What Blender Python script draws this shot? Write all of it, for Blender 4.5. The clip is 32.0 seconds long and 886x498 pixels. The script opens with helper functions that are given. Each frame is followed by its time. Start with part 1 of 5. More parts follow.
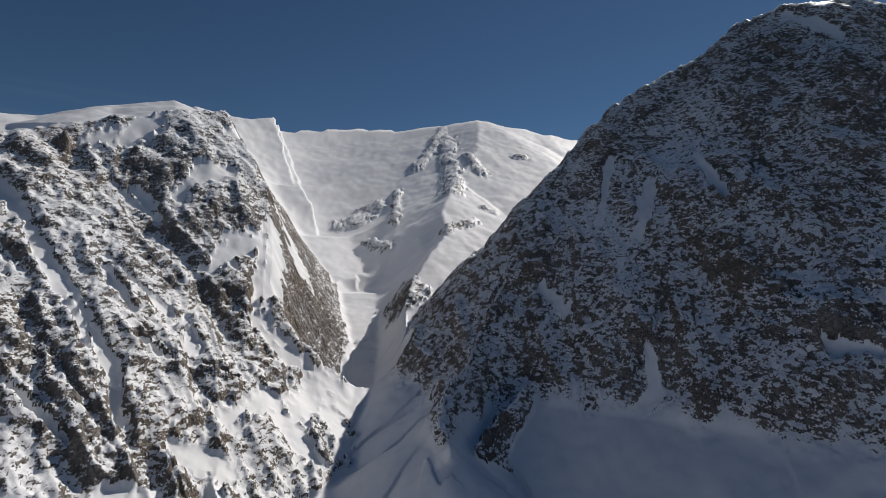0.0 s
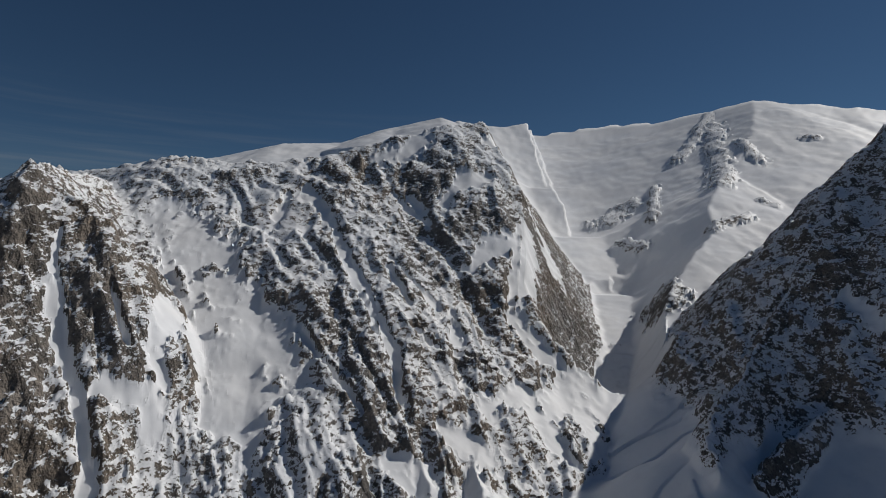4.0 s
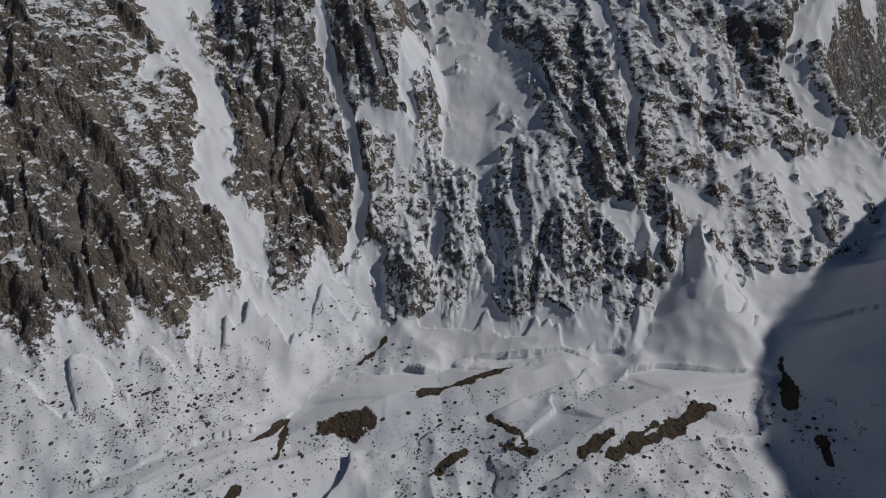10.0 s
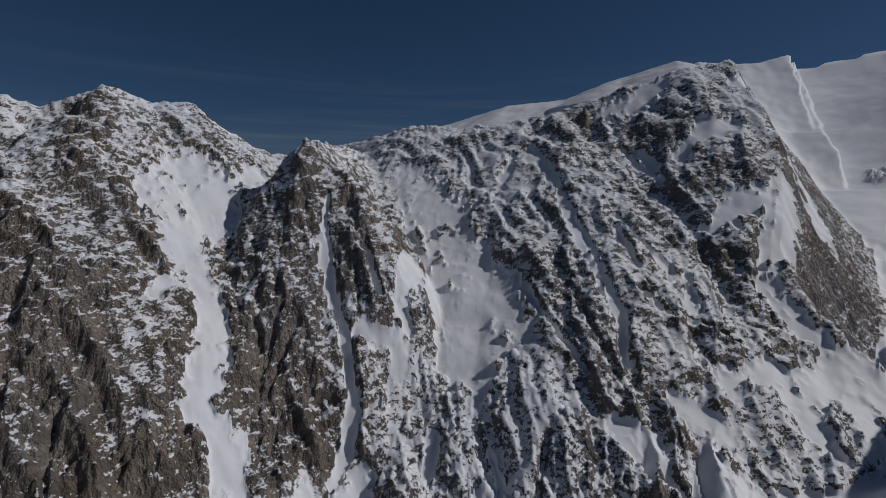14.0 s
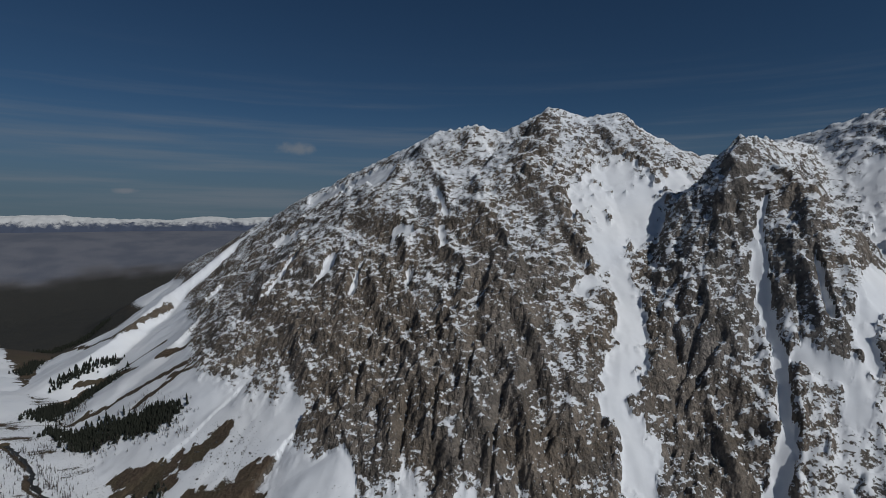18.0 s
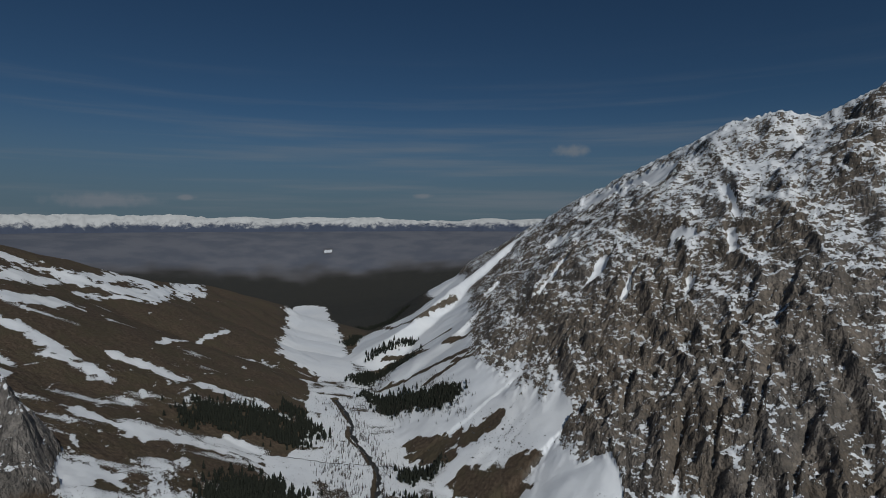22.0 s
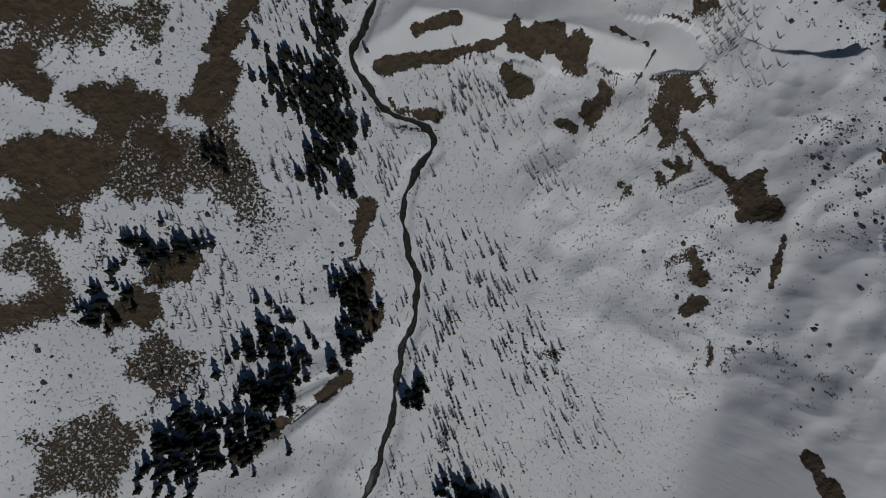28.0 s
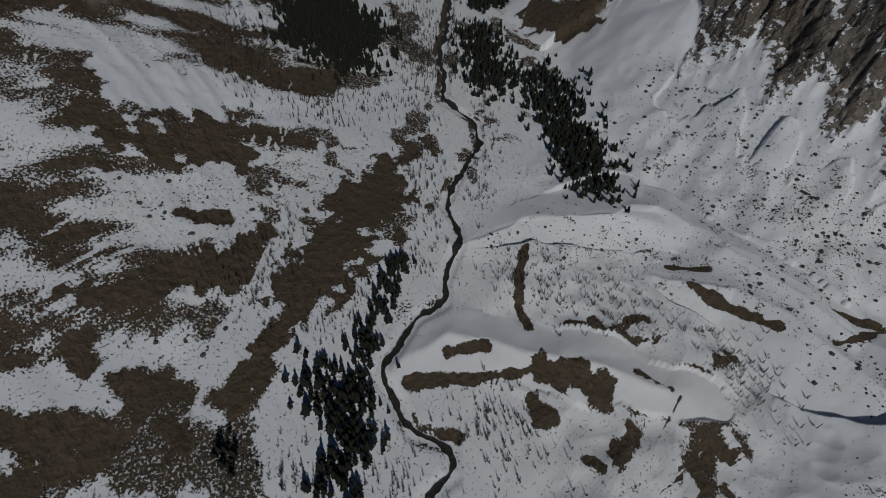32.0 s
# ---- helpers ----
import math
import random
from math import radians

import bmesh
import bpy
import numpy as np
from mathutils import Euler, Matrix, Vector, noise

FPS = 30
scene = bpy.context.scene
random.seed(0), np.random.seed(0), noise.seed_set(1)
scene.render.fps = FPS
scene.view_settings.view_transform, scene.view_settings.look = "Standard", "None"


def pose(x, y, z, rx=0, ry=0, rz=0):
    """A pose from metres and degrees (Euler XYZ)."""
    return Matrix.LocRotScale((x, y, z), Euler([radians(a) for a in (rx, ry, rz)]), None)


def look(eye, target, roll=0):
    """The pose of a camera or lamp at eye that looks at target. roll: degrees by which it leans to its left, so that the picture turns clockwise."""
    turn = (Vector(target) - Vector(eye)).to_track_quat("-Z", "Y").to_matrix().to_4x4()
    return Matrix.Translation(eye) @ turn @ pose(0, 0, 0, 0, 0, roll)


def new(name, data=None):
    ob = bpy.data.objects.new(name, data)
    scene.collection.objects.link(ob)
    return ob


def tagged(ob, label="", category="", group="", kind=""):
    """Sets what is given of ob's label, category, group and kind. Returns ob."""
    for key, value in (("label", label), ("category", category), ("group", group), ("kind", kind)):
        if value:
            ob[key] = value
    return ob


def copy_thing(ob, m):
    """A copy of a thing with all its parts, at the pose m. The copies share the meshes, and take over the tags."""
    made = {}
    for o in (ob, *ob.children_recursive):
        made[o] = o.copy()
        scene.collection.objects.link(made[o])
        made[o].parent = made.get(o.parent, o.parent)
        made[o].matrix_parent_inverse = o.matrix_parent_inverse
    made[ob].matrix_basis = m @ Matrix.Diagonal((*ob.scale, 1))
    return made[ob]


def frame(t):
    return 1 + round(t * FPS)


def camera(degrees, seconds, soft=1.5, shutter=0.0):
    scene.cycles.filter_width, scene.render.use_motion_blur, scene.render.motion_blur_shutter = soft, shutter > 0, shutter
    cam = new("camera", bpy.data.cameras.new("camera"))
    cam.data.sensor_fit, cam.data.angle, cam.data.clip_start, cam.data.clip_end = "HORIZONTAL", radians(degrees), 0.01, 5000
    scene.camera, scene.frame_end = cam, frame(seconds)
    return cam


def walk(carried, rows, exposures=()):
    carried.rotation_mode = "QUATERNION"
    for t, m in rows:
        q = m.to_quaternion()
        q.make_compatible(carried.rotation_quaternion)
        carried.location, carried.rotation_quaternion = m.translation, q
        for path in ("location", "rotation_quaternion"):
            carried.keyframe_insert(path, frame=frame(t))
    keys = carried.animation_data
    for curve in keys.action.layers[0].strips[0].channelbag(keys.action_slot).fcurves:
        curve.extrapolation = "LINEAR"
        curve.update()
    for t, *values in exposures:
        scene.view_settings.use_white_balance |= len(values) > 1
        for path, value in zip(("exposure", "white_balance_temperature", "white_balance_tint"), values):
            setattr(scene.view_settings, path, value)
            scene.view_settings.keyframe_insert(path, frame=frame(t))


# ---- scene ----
cam = camera(78.55, 32.0, soft=0.5)


def aim(bearing, tilt, lean):
    """The hovering camera, turned to a bearing (clockwise from +y), tilted up or down and leaning, in degrees."""
    return pose(0, 0, 450, 90 + tilt, 0, -bearing) @ pose(0, 0, 0, 0, 0, lean)


PATH = [
    (0.0, 102.44, 1.26, 0.90),
    (0.5, 99.64, 1.24, 0.90),
    (1.0, 95.28, 1.16, 1.00),
    (1.5, 91.13, 1.08, 1.06),
    (2.0, 87.43, 1.05, 1.06),
    (2.5, 84.12, 1.00, 1.12),
    (4.5, 72.97, 0.87, 0.95),
    (5.0, 68.86, 0.82, 0.98),
    (5.5, 64.21, 0.78, 0.96),
    (6.0, 59.52, 0.70, 0.95),
    (6.5, 57.10, 0.68, 0.89),
    (7.0, 55.29, -1.02, 0.93),
    (7.5, 54.41, -8.97, 0.92),
    (8.0, 53.86, -16.34, 0.87),
    (8.5, 53.64, -23.73, 0.79),
    (9.0, 53.05, -25.90, 0.68),
    (9.5, 52.69, -25.98, 0.64),
    (10.0, 52.55, -26.03, 0.68),
    (10.5, 52.59, -24.38, 0.64),
    (11.0, 52.60, -21.25, 0.58),
    (11.5, 52.71, -18.14, 0.59),
    (12.0, 52.79, -15.01, 0.62),
    (12.5, 52.82, -11.88, 0.56),
    (13.0, 52.85, -8.71, 0.58),
    (13.5, 52.81, -5.56, 0.50),
    (14.0, 52.92, -3.61, 0.41),
    (14.5, 48.80, -3.56, 0.33),
    (15.0, 38.59, -3.54, 0.27),
    (15.5, 30.10, -3.49, 0.25),
    (17.5, 12.81, -3.37, 0.19),
    (18.0, 10.30, -3.36, 0.22),
    (18.5, 5.24, -3.38, 0.24),
    (19.0, -0.00, -3.34, 0.25),
    (19.5, -4.60, -3.33, 0.25),
    (20.0, -8.62, -3.32, 0.23),
    (20.5, -12.77, -3.31, 0.24),
    (21.0, -16.60, -3.29, 0.28),
    (21.5, -17.35, -3.28, 0.20),
    (22.0, -17.89, -3.28, 0.15),
    (22.5, -18.16, -7.13, 0.22),
    (23.0, -18.41, -14.39, 0.06),
    (23.5, -18.45, -21.71, 0.01),
    (24.0, -18.43, -29.06, -0.02),
    (24.5, -18.41, -36.40, -0.05),
    (25.0, -18.53, -43.67, -0.03),
    (25.5, -18.68, -51.02, -0.24),
    (26.0, -18.89, -58.40, -0.42),
    (26.5, -19.33, -65.76, -0.93),
    (27.0, -19.30, -72.60, -0.90),
    (27.5, -19.60, -78.80, -1.10),
    (28.0, -20.00, -83.40, -1.30),
    (28.5, -20.19, -85.18, -1.46),
    (29.0, -18.57, -82.68, 0.21),
    (29.5, -18.33, -77.42, 0.46),
    (30.0, -18.17, -72.14, 0.61),
    (30.5, -18.20, -66.86, 0.57),
    (31.0, -18.13, -61.48, 0.52),
    (31.5, -19.68, -56.05, 0.36),
    (32.0, -25.43, -50.46, -0.02),
]
walk(cam, [(t, aim(b, u, l)) for t, b, u, l in PATH], [(0, 0.34, 6650, 12), (2.5, 0.10, 6570, 11), (5, -0.18, 6450, 10), (7, -0.38, 6350, 11), (9, -0.68, 6250, 11), (14, -0.65, 6150, 14), (16, -0.58, 6050, 14), (17.5, -0.5, 6050, 10), (19, -0.28, 6050, 8), (21, -0.36, 6050, 7), (22, -0.42, 6100, 7), (23, -0.22, 6150, 8), (24, -0.58, 6200, 9), (26, -0.86, 6200, 9), (29, -1.1, 6200, 9), (32, -1.1, 6200, 9)])


# ---- light ----
# small clouds: bearing, height, half width and half height in degrees
CLOUDS = [(-4.8, 6.8, 2.4, 0.84), (-43.15, 1.9, 1.32, 0.36), (-50.0, 1.5, 5.5, 0.9), (-20.0, 2.3, 1.32, 0.36)]
SUN_BEARING, SUN_HEIGHT = 141.0, 39.3
world = bpy.data.worlds.new("sky")
scene.world = world
world.use_nodes = True
wn, wl = world.node_tree.nodes, world.node_tree.links
sky = wn.new("ShaderNodeTexSky")
sky.sky_type, sky.sun_disc = "NISHITA", False
sky.sun_elevation, sky.sun_rotation = radians(SUN_HEIGHT), radians(SUN_BEARING)
sky.altitude, sky.air_density, sky.dust_density, sky.ozone_density = 3000, 1.0, 0.4, 2.0
wn["Background"].inputs["Strength"].default_value = 0.033
# thin cirrus streaks low in the sky
where = wn.new("ShaderNodeTexCoord")
split = wn.new("ShaderNodeSeparateXYZ")
wl.new(where.outputs["Generated"], split.inputs[0])
flat = wn.new("ShaderNodeMapping")
flat.inputs["Scale"].default_value, flat.inputs["Rotation"].default_value = (1.6, 1.6, 34.0), (0.03, 0.02, 0.0)
wl.new(where.outputs["Generated"], flat.inputs["Vector"])
wisps = wn.new("ShaderNodeTexNoise")
wisps.inputs["Scale"].default_value, wisps.inputs["Detail"].default_value, wisps.inputs["Roughness"].default_value = 1.0, 7.0, 0.55
wl.new(flat.outputs["Vector"], wisps.inputs["Vector"])


def sky_ramp(v, a, b, lo, hi):
    n = wn.new("ShaderNodeMapRange")
    n.interpolation_type = "SMOOTHSTEP"
    wl.new(v, n.inputs["Value"])
    for k, x in zip(("From Min", "From Max", "To Min", "To Max"), (a, b, lo, hi)):
        n.inputs[k].default_value = x
    return n.outputs["Result"]


def sky_times(a, b):
    n = wn.new("ShaderNodeMath")
    n.operation = "MULTIPLY"
    wl.new(a, n.inputs[0])
    wl.new(b, n.inputs[1])
    return n.outputs[0]


streaks = sky_times(sky_times(sky_ramp(wisps.outputs["Fac"], 0.46, 0.75, 0, 0.55), sky_ramp(split.outputs[2], 0.30, 0.05, 0, 1)), sky_ramp(split.outputs[1], -0.2, 0.6, 0, 1))


def small_cloud(bearing, height, wide, tall):
    """The cover of one small cloud, as a soft ragged oval in the sky."""
    b, e = radians(bearing), radians(height)
    turn = wn.new("ShaderNodeMapping")
    turn.vector_type = "POINT"
    turn.inputs["Rotation"].default_value = (0, 0, b)
    wl.new(where.outputs["Generated"], turn.inputs["Vector"])
    oval = wn.new("ShaderNodeMapping")
    oval.inputs["Location"].default_value = (0, 0, -math.sin(e) / radians(tall))
    oval.inputs["Scale"].default_value = (1 / radians(wide), 0, 1 / radians(tall))
    wl.new(turn.outputs["Vector"], oval.inputs["Vector"])
    puff = wn.new("ShaderNodeTexNoise")
    puff.inputs["Scale"].default_value, puff.inputs["Detail"].default_value = 55.0, 6.0
    wl.new(where.outputs["Generated"], puff.inputs["Vector"])
    size = wn.new("ShaderNodeVectorMath")
    size.operation = "LENGTH"
    wl.new(oval.outputs["Vector"], size.inputs[0])
    edge = wn.new("ShaderNodeMath")
    edge.operation = "ADD"
    wl.new(size.outputs["Value"], edge.inputs[0])
    wl.new(puff.outputs["Fac"], edge.inputs[1])
    front = wn.new("ShaderNodeSeparateXYZ")
    wl.new(turn.outputs["Vector"], front.inputs[0])
    return sky_times(sky_ramp(edge.outputs[0], 1.45, 0.7, 0, 0.75), sky_ramp(front.outputs[1], 0.0, 0.1, 0, 1))


for spot in CLOUDS:
    more = wn.new("ShaderNodeMath")
    more.operation, more.use_clamp = "ADD", True
    wl.new(streaks, more.inputs[0])
    wl.new(small_cloud(*spot), more.inputs[1])
    streaks = more.outputs[0]
veil = wn.new("ShaderNodeMix")
veil.data_type = "RGBA"
veil.inputs[7].default_value = (5.8, 6.3, 7.0, 1)
wl.new(streaks, veil.inputs[0])
# a grey-blue haze along the horizon
haze = wn.new("ShaderNodeMix")
haze.data_type = "RGBA"
haze.inputs[7].default_value = (2.8, 3.9, 5.0, 1)
wl.new(sky_ramp(split.outputs[2], 0.20, 0.0, 0, 0.85), haze.inputs[0])
deep = wn.new("ShaderNodeMix")
deep.data_type, deep.blend_type = "RGBA", "MULTIPLY"
deep.inputs[0].default_value, deep.inputs[7].default_value = 1.0, (0.56, 0.77, 0.88, 1)
wl.new(sky.outputs["Color"], deep.inputs[6])
wl.new(deep.outputs[2], haze.inputs[6])
wl.new(haze.outputs[2], veil.inputs[6])
wl.new(veil.outputs[2], wn["Background"].inputs["Color"])

sun = new("sun", bpy.data.lights.new("sun", "SUN"))
sun.data.energy, sun.data.angle, sun.data.color = 2.8, radians(0.53), (1.0, 0.96, 0.9)
sb, se = radians(SUN_BEARING), radians(SUN_HEIGHT)
sun.matrix_world = look((math.sin(sb) * math.cos(se) * 3000, math.cos(sb) * math.cos(se) * 3000, math.sin(se) * 3000), (0, 0, 0))


# ---- materials ----
class Nodes:
    """A small helper to write node materials."""

    def __init__(self, name):
        self.mat = bpy.data.materials.new(name)
        self.mat.use_nodes = True
        self.t = self.mat.node_tree
        self.bsdf = self.t.nodes["Principled BSDF"]
        self.pos = self.t.nodes.new("ShaderNodeNewGeometry").outputs["Position"]

    def put(self, socket, v):
        if isinstance(v, bpy.types.NodeSocket):
            self.t.links.new(v, socket)
        elif isinstance(v, tuple) and len(v) == 3 and socket.type == "RGBA":
            socket.default_value = (*v, 1)
        else:
            socket.default_value = v

    def noise(self, size, detail=4.0, rough=0.55, stretch=None, turn=(0, 0, 0)):
        n = self.t.nodes.new("ShaderNodeTexNoise")
        p = self.pos
        if stretch:
            m = self.t.nodes.new("ShaderNodeMapping")
            m.inputs["Scale"].default_value, m.inputs["Rotation"].default_value = stretch, turn
            self.t.links.new(p, m.inputs["Vector"])
            p = m.outputs["Vector"]
        self.t.links.new(p, n.inputs["Vector"])
        n.inputs["Scale"].default_value, n.inputs["Detail"].default_value, n.inputs["Roughness"].default_value = 1 / size, detail, rough
        return n.outputs["Fac"]

    def cells(self, size, stretch=(1, 1, 1)):
        n = self.t.nodes.new("ShaderNodeTexVoronoi")
        m = self.t.nodes.new("ShaderNodeMapping")
        m.inputs["Scale"].default_value, m.inputs["Rotation"].default_value = stretch, (0.2, 0.25, 0.4)
        self.t.links.new(self.pos, m.inputs["Vector"])
        self.t.links.new(m.outputs["Vector"], n.inputs["Vector"])
        n.distance = "MANHATTAN"
        n.inputs["Scale"].default_value = 1 / size
        return n.outputs["Distance"]

    def attr(self, name):
        n = self.t.nodes.new("ShaderNodeAttribute")
        n.attribute_name = name
        return n.outputs["Fac"]

    def math(self, op, a, b=0.0, clamp=False):
        n = self.t.nodes.new("ShaderNodeMath")
        n.operation, n.use_clamp = op, clamp
        self.put(n.inputs[0], a)
        self.put(n.inputs[1], b)
        return n.outputs[0]

    def ramp(self, v, a, b, lo=0.0, hi=1.0):
        n = self.t.nodes.new("ShaderNodeMapRange")
        n.interpolation_type = "SMOOTHSTEP"
        for k, x in zip(("Value", "From Min", "From Max", "To Min", "To Max"), (v, a, b, lo, hi)):
            self.put(n.inputs[k], x)
        return n.outputs["Result"]

    def mix(self, f, a, b):
        n = self.t.nodes.new("ShaderNodeMix")
        n.data_type = "RGBA"
        for k, x in ((0, f), (6, a), (7, b)):
            self.put(n.inputs[k], x)
        return n.outputs[2]

    def bump(self, h, strength, dist):
        n = self.t.nodes.new("ShaderNodeBump")
        n.inputs["Strength"].default_value, n.inputs["Distance"].default_value = strength, dist
        self.put(n.inputs["Height"], h)
        self.t.links.new(n.outputs["Normal"], self.bsdf.inputs["Normal"])

    def done(self, colour, rough=0.8, spec=0.3):
        self.put(self.bsdf.inputs["Base Color"], colour)
        self.put(self.bsdf.inputs["Roughness"], rough)
        self.put(self.bsdf.inputs["Specular IOR Level"], spec)
        return self.mat


def mountain_material():
    n = Nodes("snow_and_rock")
    fine = n.noise(5.0, 6, 0.65)
    mid = n.noise(38.0, 5)
    wide = n.noise(210.0, 3)
    # broken blocks and cracks of the rock, heights in metres
    blocks = n.math("MULTIPLY", n.cells(7.0, (1, 1, 0.55)), 3.0)
    blocks = n.math("ADD", blocks, n.math("MULTIPLY", n.cells(2.6, (1, 1, 0.65)), 1.3))
    blocks = n.math("ADD", blocks, n.math("MULTIPLY", n.noise(5.0, 5, 0.72, (1, 1, 1.3)), 3.6))
    facet = n.t.nodes.new("ShaderNodeBump")
    facet.inputs["Strength"].default_value, facet.inputs["Distance"].default_value = 1.0, 1.0
    n.put(facet.inputs["Height"], blocks)
    lie = n.t.nodes.new("ShaderNodeSeparateXYZ")
    n.t.links.new(facet.outputs["Normal"], lie.inputs[0])
    level = n.math("MULTIPLY", n.math("SUBTRACT", lie.outputs[2], 0.66), n.math("MULTIPLY", n.ramp(n.attr("snow"), 0.9, 1.35, 1.5, 0.3), n.math("SUBTRACT", 1.0, n.attr("soil"))))
    rock = n.mix(n.ramp(mid, 0.35, 0.65), (0.15, 0.144, 0.138), (0.33, 0.31, 0.292))
    rock = n.mix(n.ramp(wide, 0.43, 0.68, 0, 0.75), rock, (0.26, 0.205, 0.158))
    rock = n.mix(n.math("MULTIPLY", n.attr("warm"), n.ramp(wide, 0.3, 0.6, 0.45, 0.9)), rock, n.mix(n.ramp(mid, 0.35, 0.65), (0.17, 0.135, 0.10), (0.31, 0.25, 0.19)))
    rock = n.mix(n.ramp(fine, 0.38, 0.62, 0, 0.55), rock, (0.085, 0.08, 0.076))
    soil = n.mix(n.ramp(fine, 0.3, 0.7), (0.06, 0.042, 0.03), (0.125, 0.093, 0.064))
    soil = n.mix(n.ramp(mid, 0.4, 0.65), soil, (0.085, 0.068, 0.043))
    snow = n.mix(n.ramp(wide, 0.3, 0.7), (0.82, 0.84, 0.87), (0.88, 0.885, 0.89))
    snow = n.mix(n.ramp(n.noise(14.0, 4), 0.5, 0.8, 0, 0.35), snow, (0.72, 0.73, 0.76))
    dirt = n.mix(n.attr("soil"), rock, soil)
    dirt = n.mix(n.attr("forest"), dirt, n.mix(n.ramp(fine, 0.3, 0.7), (0.022, 0.025, 0.025), (0.06, 0.055, 0.045)))
    # distant plain: its blue-grey has the haze of distance painted in
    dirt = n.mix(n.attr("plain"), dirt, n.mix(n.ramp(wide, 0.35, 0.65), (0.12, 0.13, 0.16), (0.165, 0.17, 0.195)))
    beds = n.noise(7.0, 3, 0.62, (0.7, 0.7, 1.25), (0.35, 0.4, 0.5))
    grit = n.noise(3.0, 2, 0.7)
    drift = n.math("SUBTRACT", n.math("ADD", n.math("MULTIPLY", beds, 0.55), n.math("MULTIPLY", grit, 0.45)), 0.5)
    drift = n.math("MULTIPLY", drift, n.ramp(n.attr("snow"), 0.9, 1.35, 5.6, 3.2))
    specks = n.math("MULTIPLY", n.math("SUBTRACT", n.noise(1.9, 4, 0.66), 0.5), 1.9)
    ground = n.t.nodes.new("ShaderNodeMix")
    for k, v in ((0, n.attr("soil")), (2, drift), (3, specks)):
        n.put(ground.inputs[k], v)
    drift = ground.outputs[0]
    cover = n.math("ADD", n.math("ADD", n.attr("snow"), level), drift)
    mask = n.ramp(cover, 0.44, 0.58)
    bare = n.math("SUBTRACT", 1.0, n.math("MULTIPLY", mask, 0.92))
    relief = n.math("MULTIPLY", blocks, n.math("MULTIPLY", bare, n.ramp(n.attr("snow"), 0.95, 1.3, 1.0, 0.12)))
    relief = n.math("ADD", relief, n.math("MULTIPLY", n.noise(16.0, 4, 0.6), 0.5))
    relief = n.math("MULTIPLY", relief, n.ramp(n.attr("soil"), 0, 1, 1.0, 0.3))
    n.bump(relief, 1.0, 1.0)
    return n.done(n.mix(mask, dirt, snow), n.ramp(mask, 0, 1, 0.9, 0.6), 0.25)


SNOW_ROCK = mountain_material()


def plain_material(name, dark, light, size, rough=0.85, bump=0.0):
    """A matt natural surface with grain at two scales."""
    n = Nodes(name)
    f = n.ramp(n.noise(size, 5, 0.6), 0.3, 0.7)
    c = n.mix(f, dark, light)
    c = n.mix(n.ramp(n.noise(size * 9, 3), 0.4, 0.7, 0, 0.5), c, dark)
    if bump:
        n.bump(n.noise(size * 0.6, 4), 0.6, bump)
    return n.done(c, rough, 0.2)


NEEDLES = plain_material("pine_needles", (0.012, 0.014, 0.011), (0.030, 0.033, 0.023), 0.8)
TWIGS = plain_material("larch_twigs", (0.075, 0.062, 0.052), (0.16, 0.135, 0.115), 0.5)
BARK = plain_material("bark", (0.04, 0.03, 0.024), (0.10, 0.08, 0.065), 0.3)
STONE = plain_material("grey_stone", (0.05, 0.047, 0.044), (0.15, 0.14, 0.13), 1.1, bump=0.15)
WET = plain_material("wet_stream_bed", (0.018, 0.018, 0.017), (0.075, 0.07, 0.06), 1.4, 0.35, 0.25)
FOREST_FAR = plain_material("far_forest", (0.012, 0.014, 0.011), (0.04, 0.038, 0.028), 6.0)


def hazy_range_material():
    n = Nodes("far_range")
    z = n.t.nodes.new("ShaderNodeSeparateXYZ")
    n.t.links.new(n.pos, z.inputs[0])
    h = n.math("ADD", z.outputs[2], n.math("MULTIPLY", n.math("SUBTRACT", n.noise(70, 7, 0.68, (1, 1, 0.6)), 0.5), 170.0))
    # haze is painted into both colours: blue towards the foot, snow muted above
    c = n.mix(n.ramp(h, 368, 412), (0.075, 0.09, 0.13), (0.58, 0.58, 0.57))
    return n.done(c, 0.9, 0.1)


HAZY_RANGE = hazy_range_material()


# relief lines in plan metres with heights: mountain, back, front and scree slope, rockiness, ribs, crest (x, y, height, height of the rock's foot)
VALLEY = [(2084, -256, 420), (1494, -131, 290), (999, -52, 200), (778, -54, 150), (443, -78, 70), (20, -60, 8), (-49, 119, 0), (-153, 185, -2), (-152, 343, -4), (-220, 564, -8), (-395, 810, -14), (-567, 1084, -25), (-820, 1379, -32), (-1223, 1982, -38), (-1649, 2679, -40), (-2369, 3943, -30)]
RIDGES = []
RIDGES.append(("twin", 0.75, 0.82, 0.62, 1.00, 1.00, [(-607, 2425, 266, 180), (-278, 2132, 440, 187), (-82, 1848, 534, 194), (56, 1619, 588, 193), (179, 1409, 634, 191), (235, 1309, 653, 182), (303, 1244, 659, 171), (361, 1207, 637, 138), (447, 1146, 685, 124), (534, 1130, 665, 116), (588, 1103, 672, 118), (666, 1116, 635, 135), (784, 1184, 606, 222), (964, 1277, 607, 310)]))
RIDGES.append(("twin", 1.15, 1.15, 0.62, 1.00, 1.00, [(447, 1146, 685, 122), (357, 998, 488, 122), (332, 793, 312, 122), (307, 662, 220, 122), (250, 557, 153, 122)]))
RIDGES.append(("twin", 1.10, 1.10, 0.62, 1.00, 1.00, [(303, 1244, 659, 150), (241, 1032, 433, 150), (164, 814, 262, 150), (81, 645, 163, 150)]))
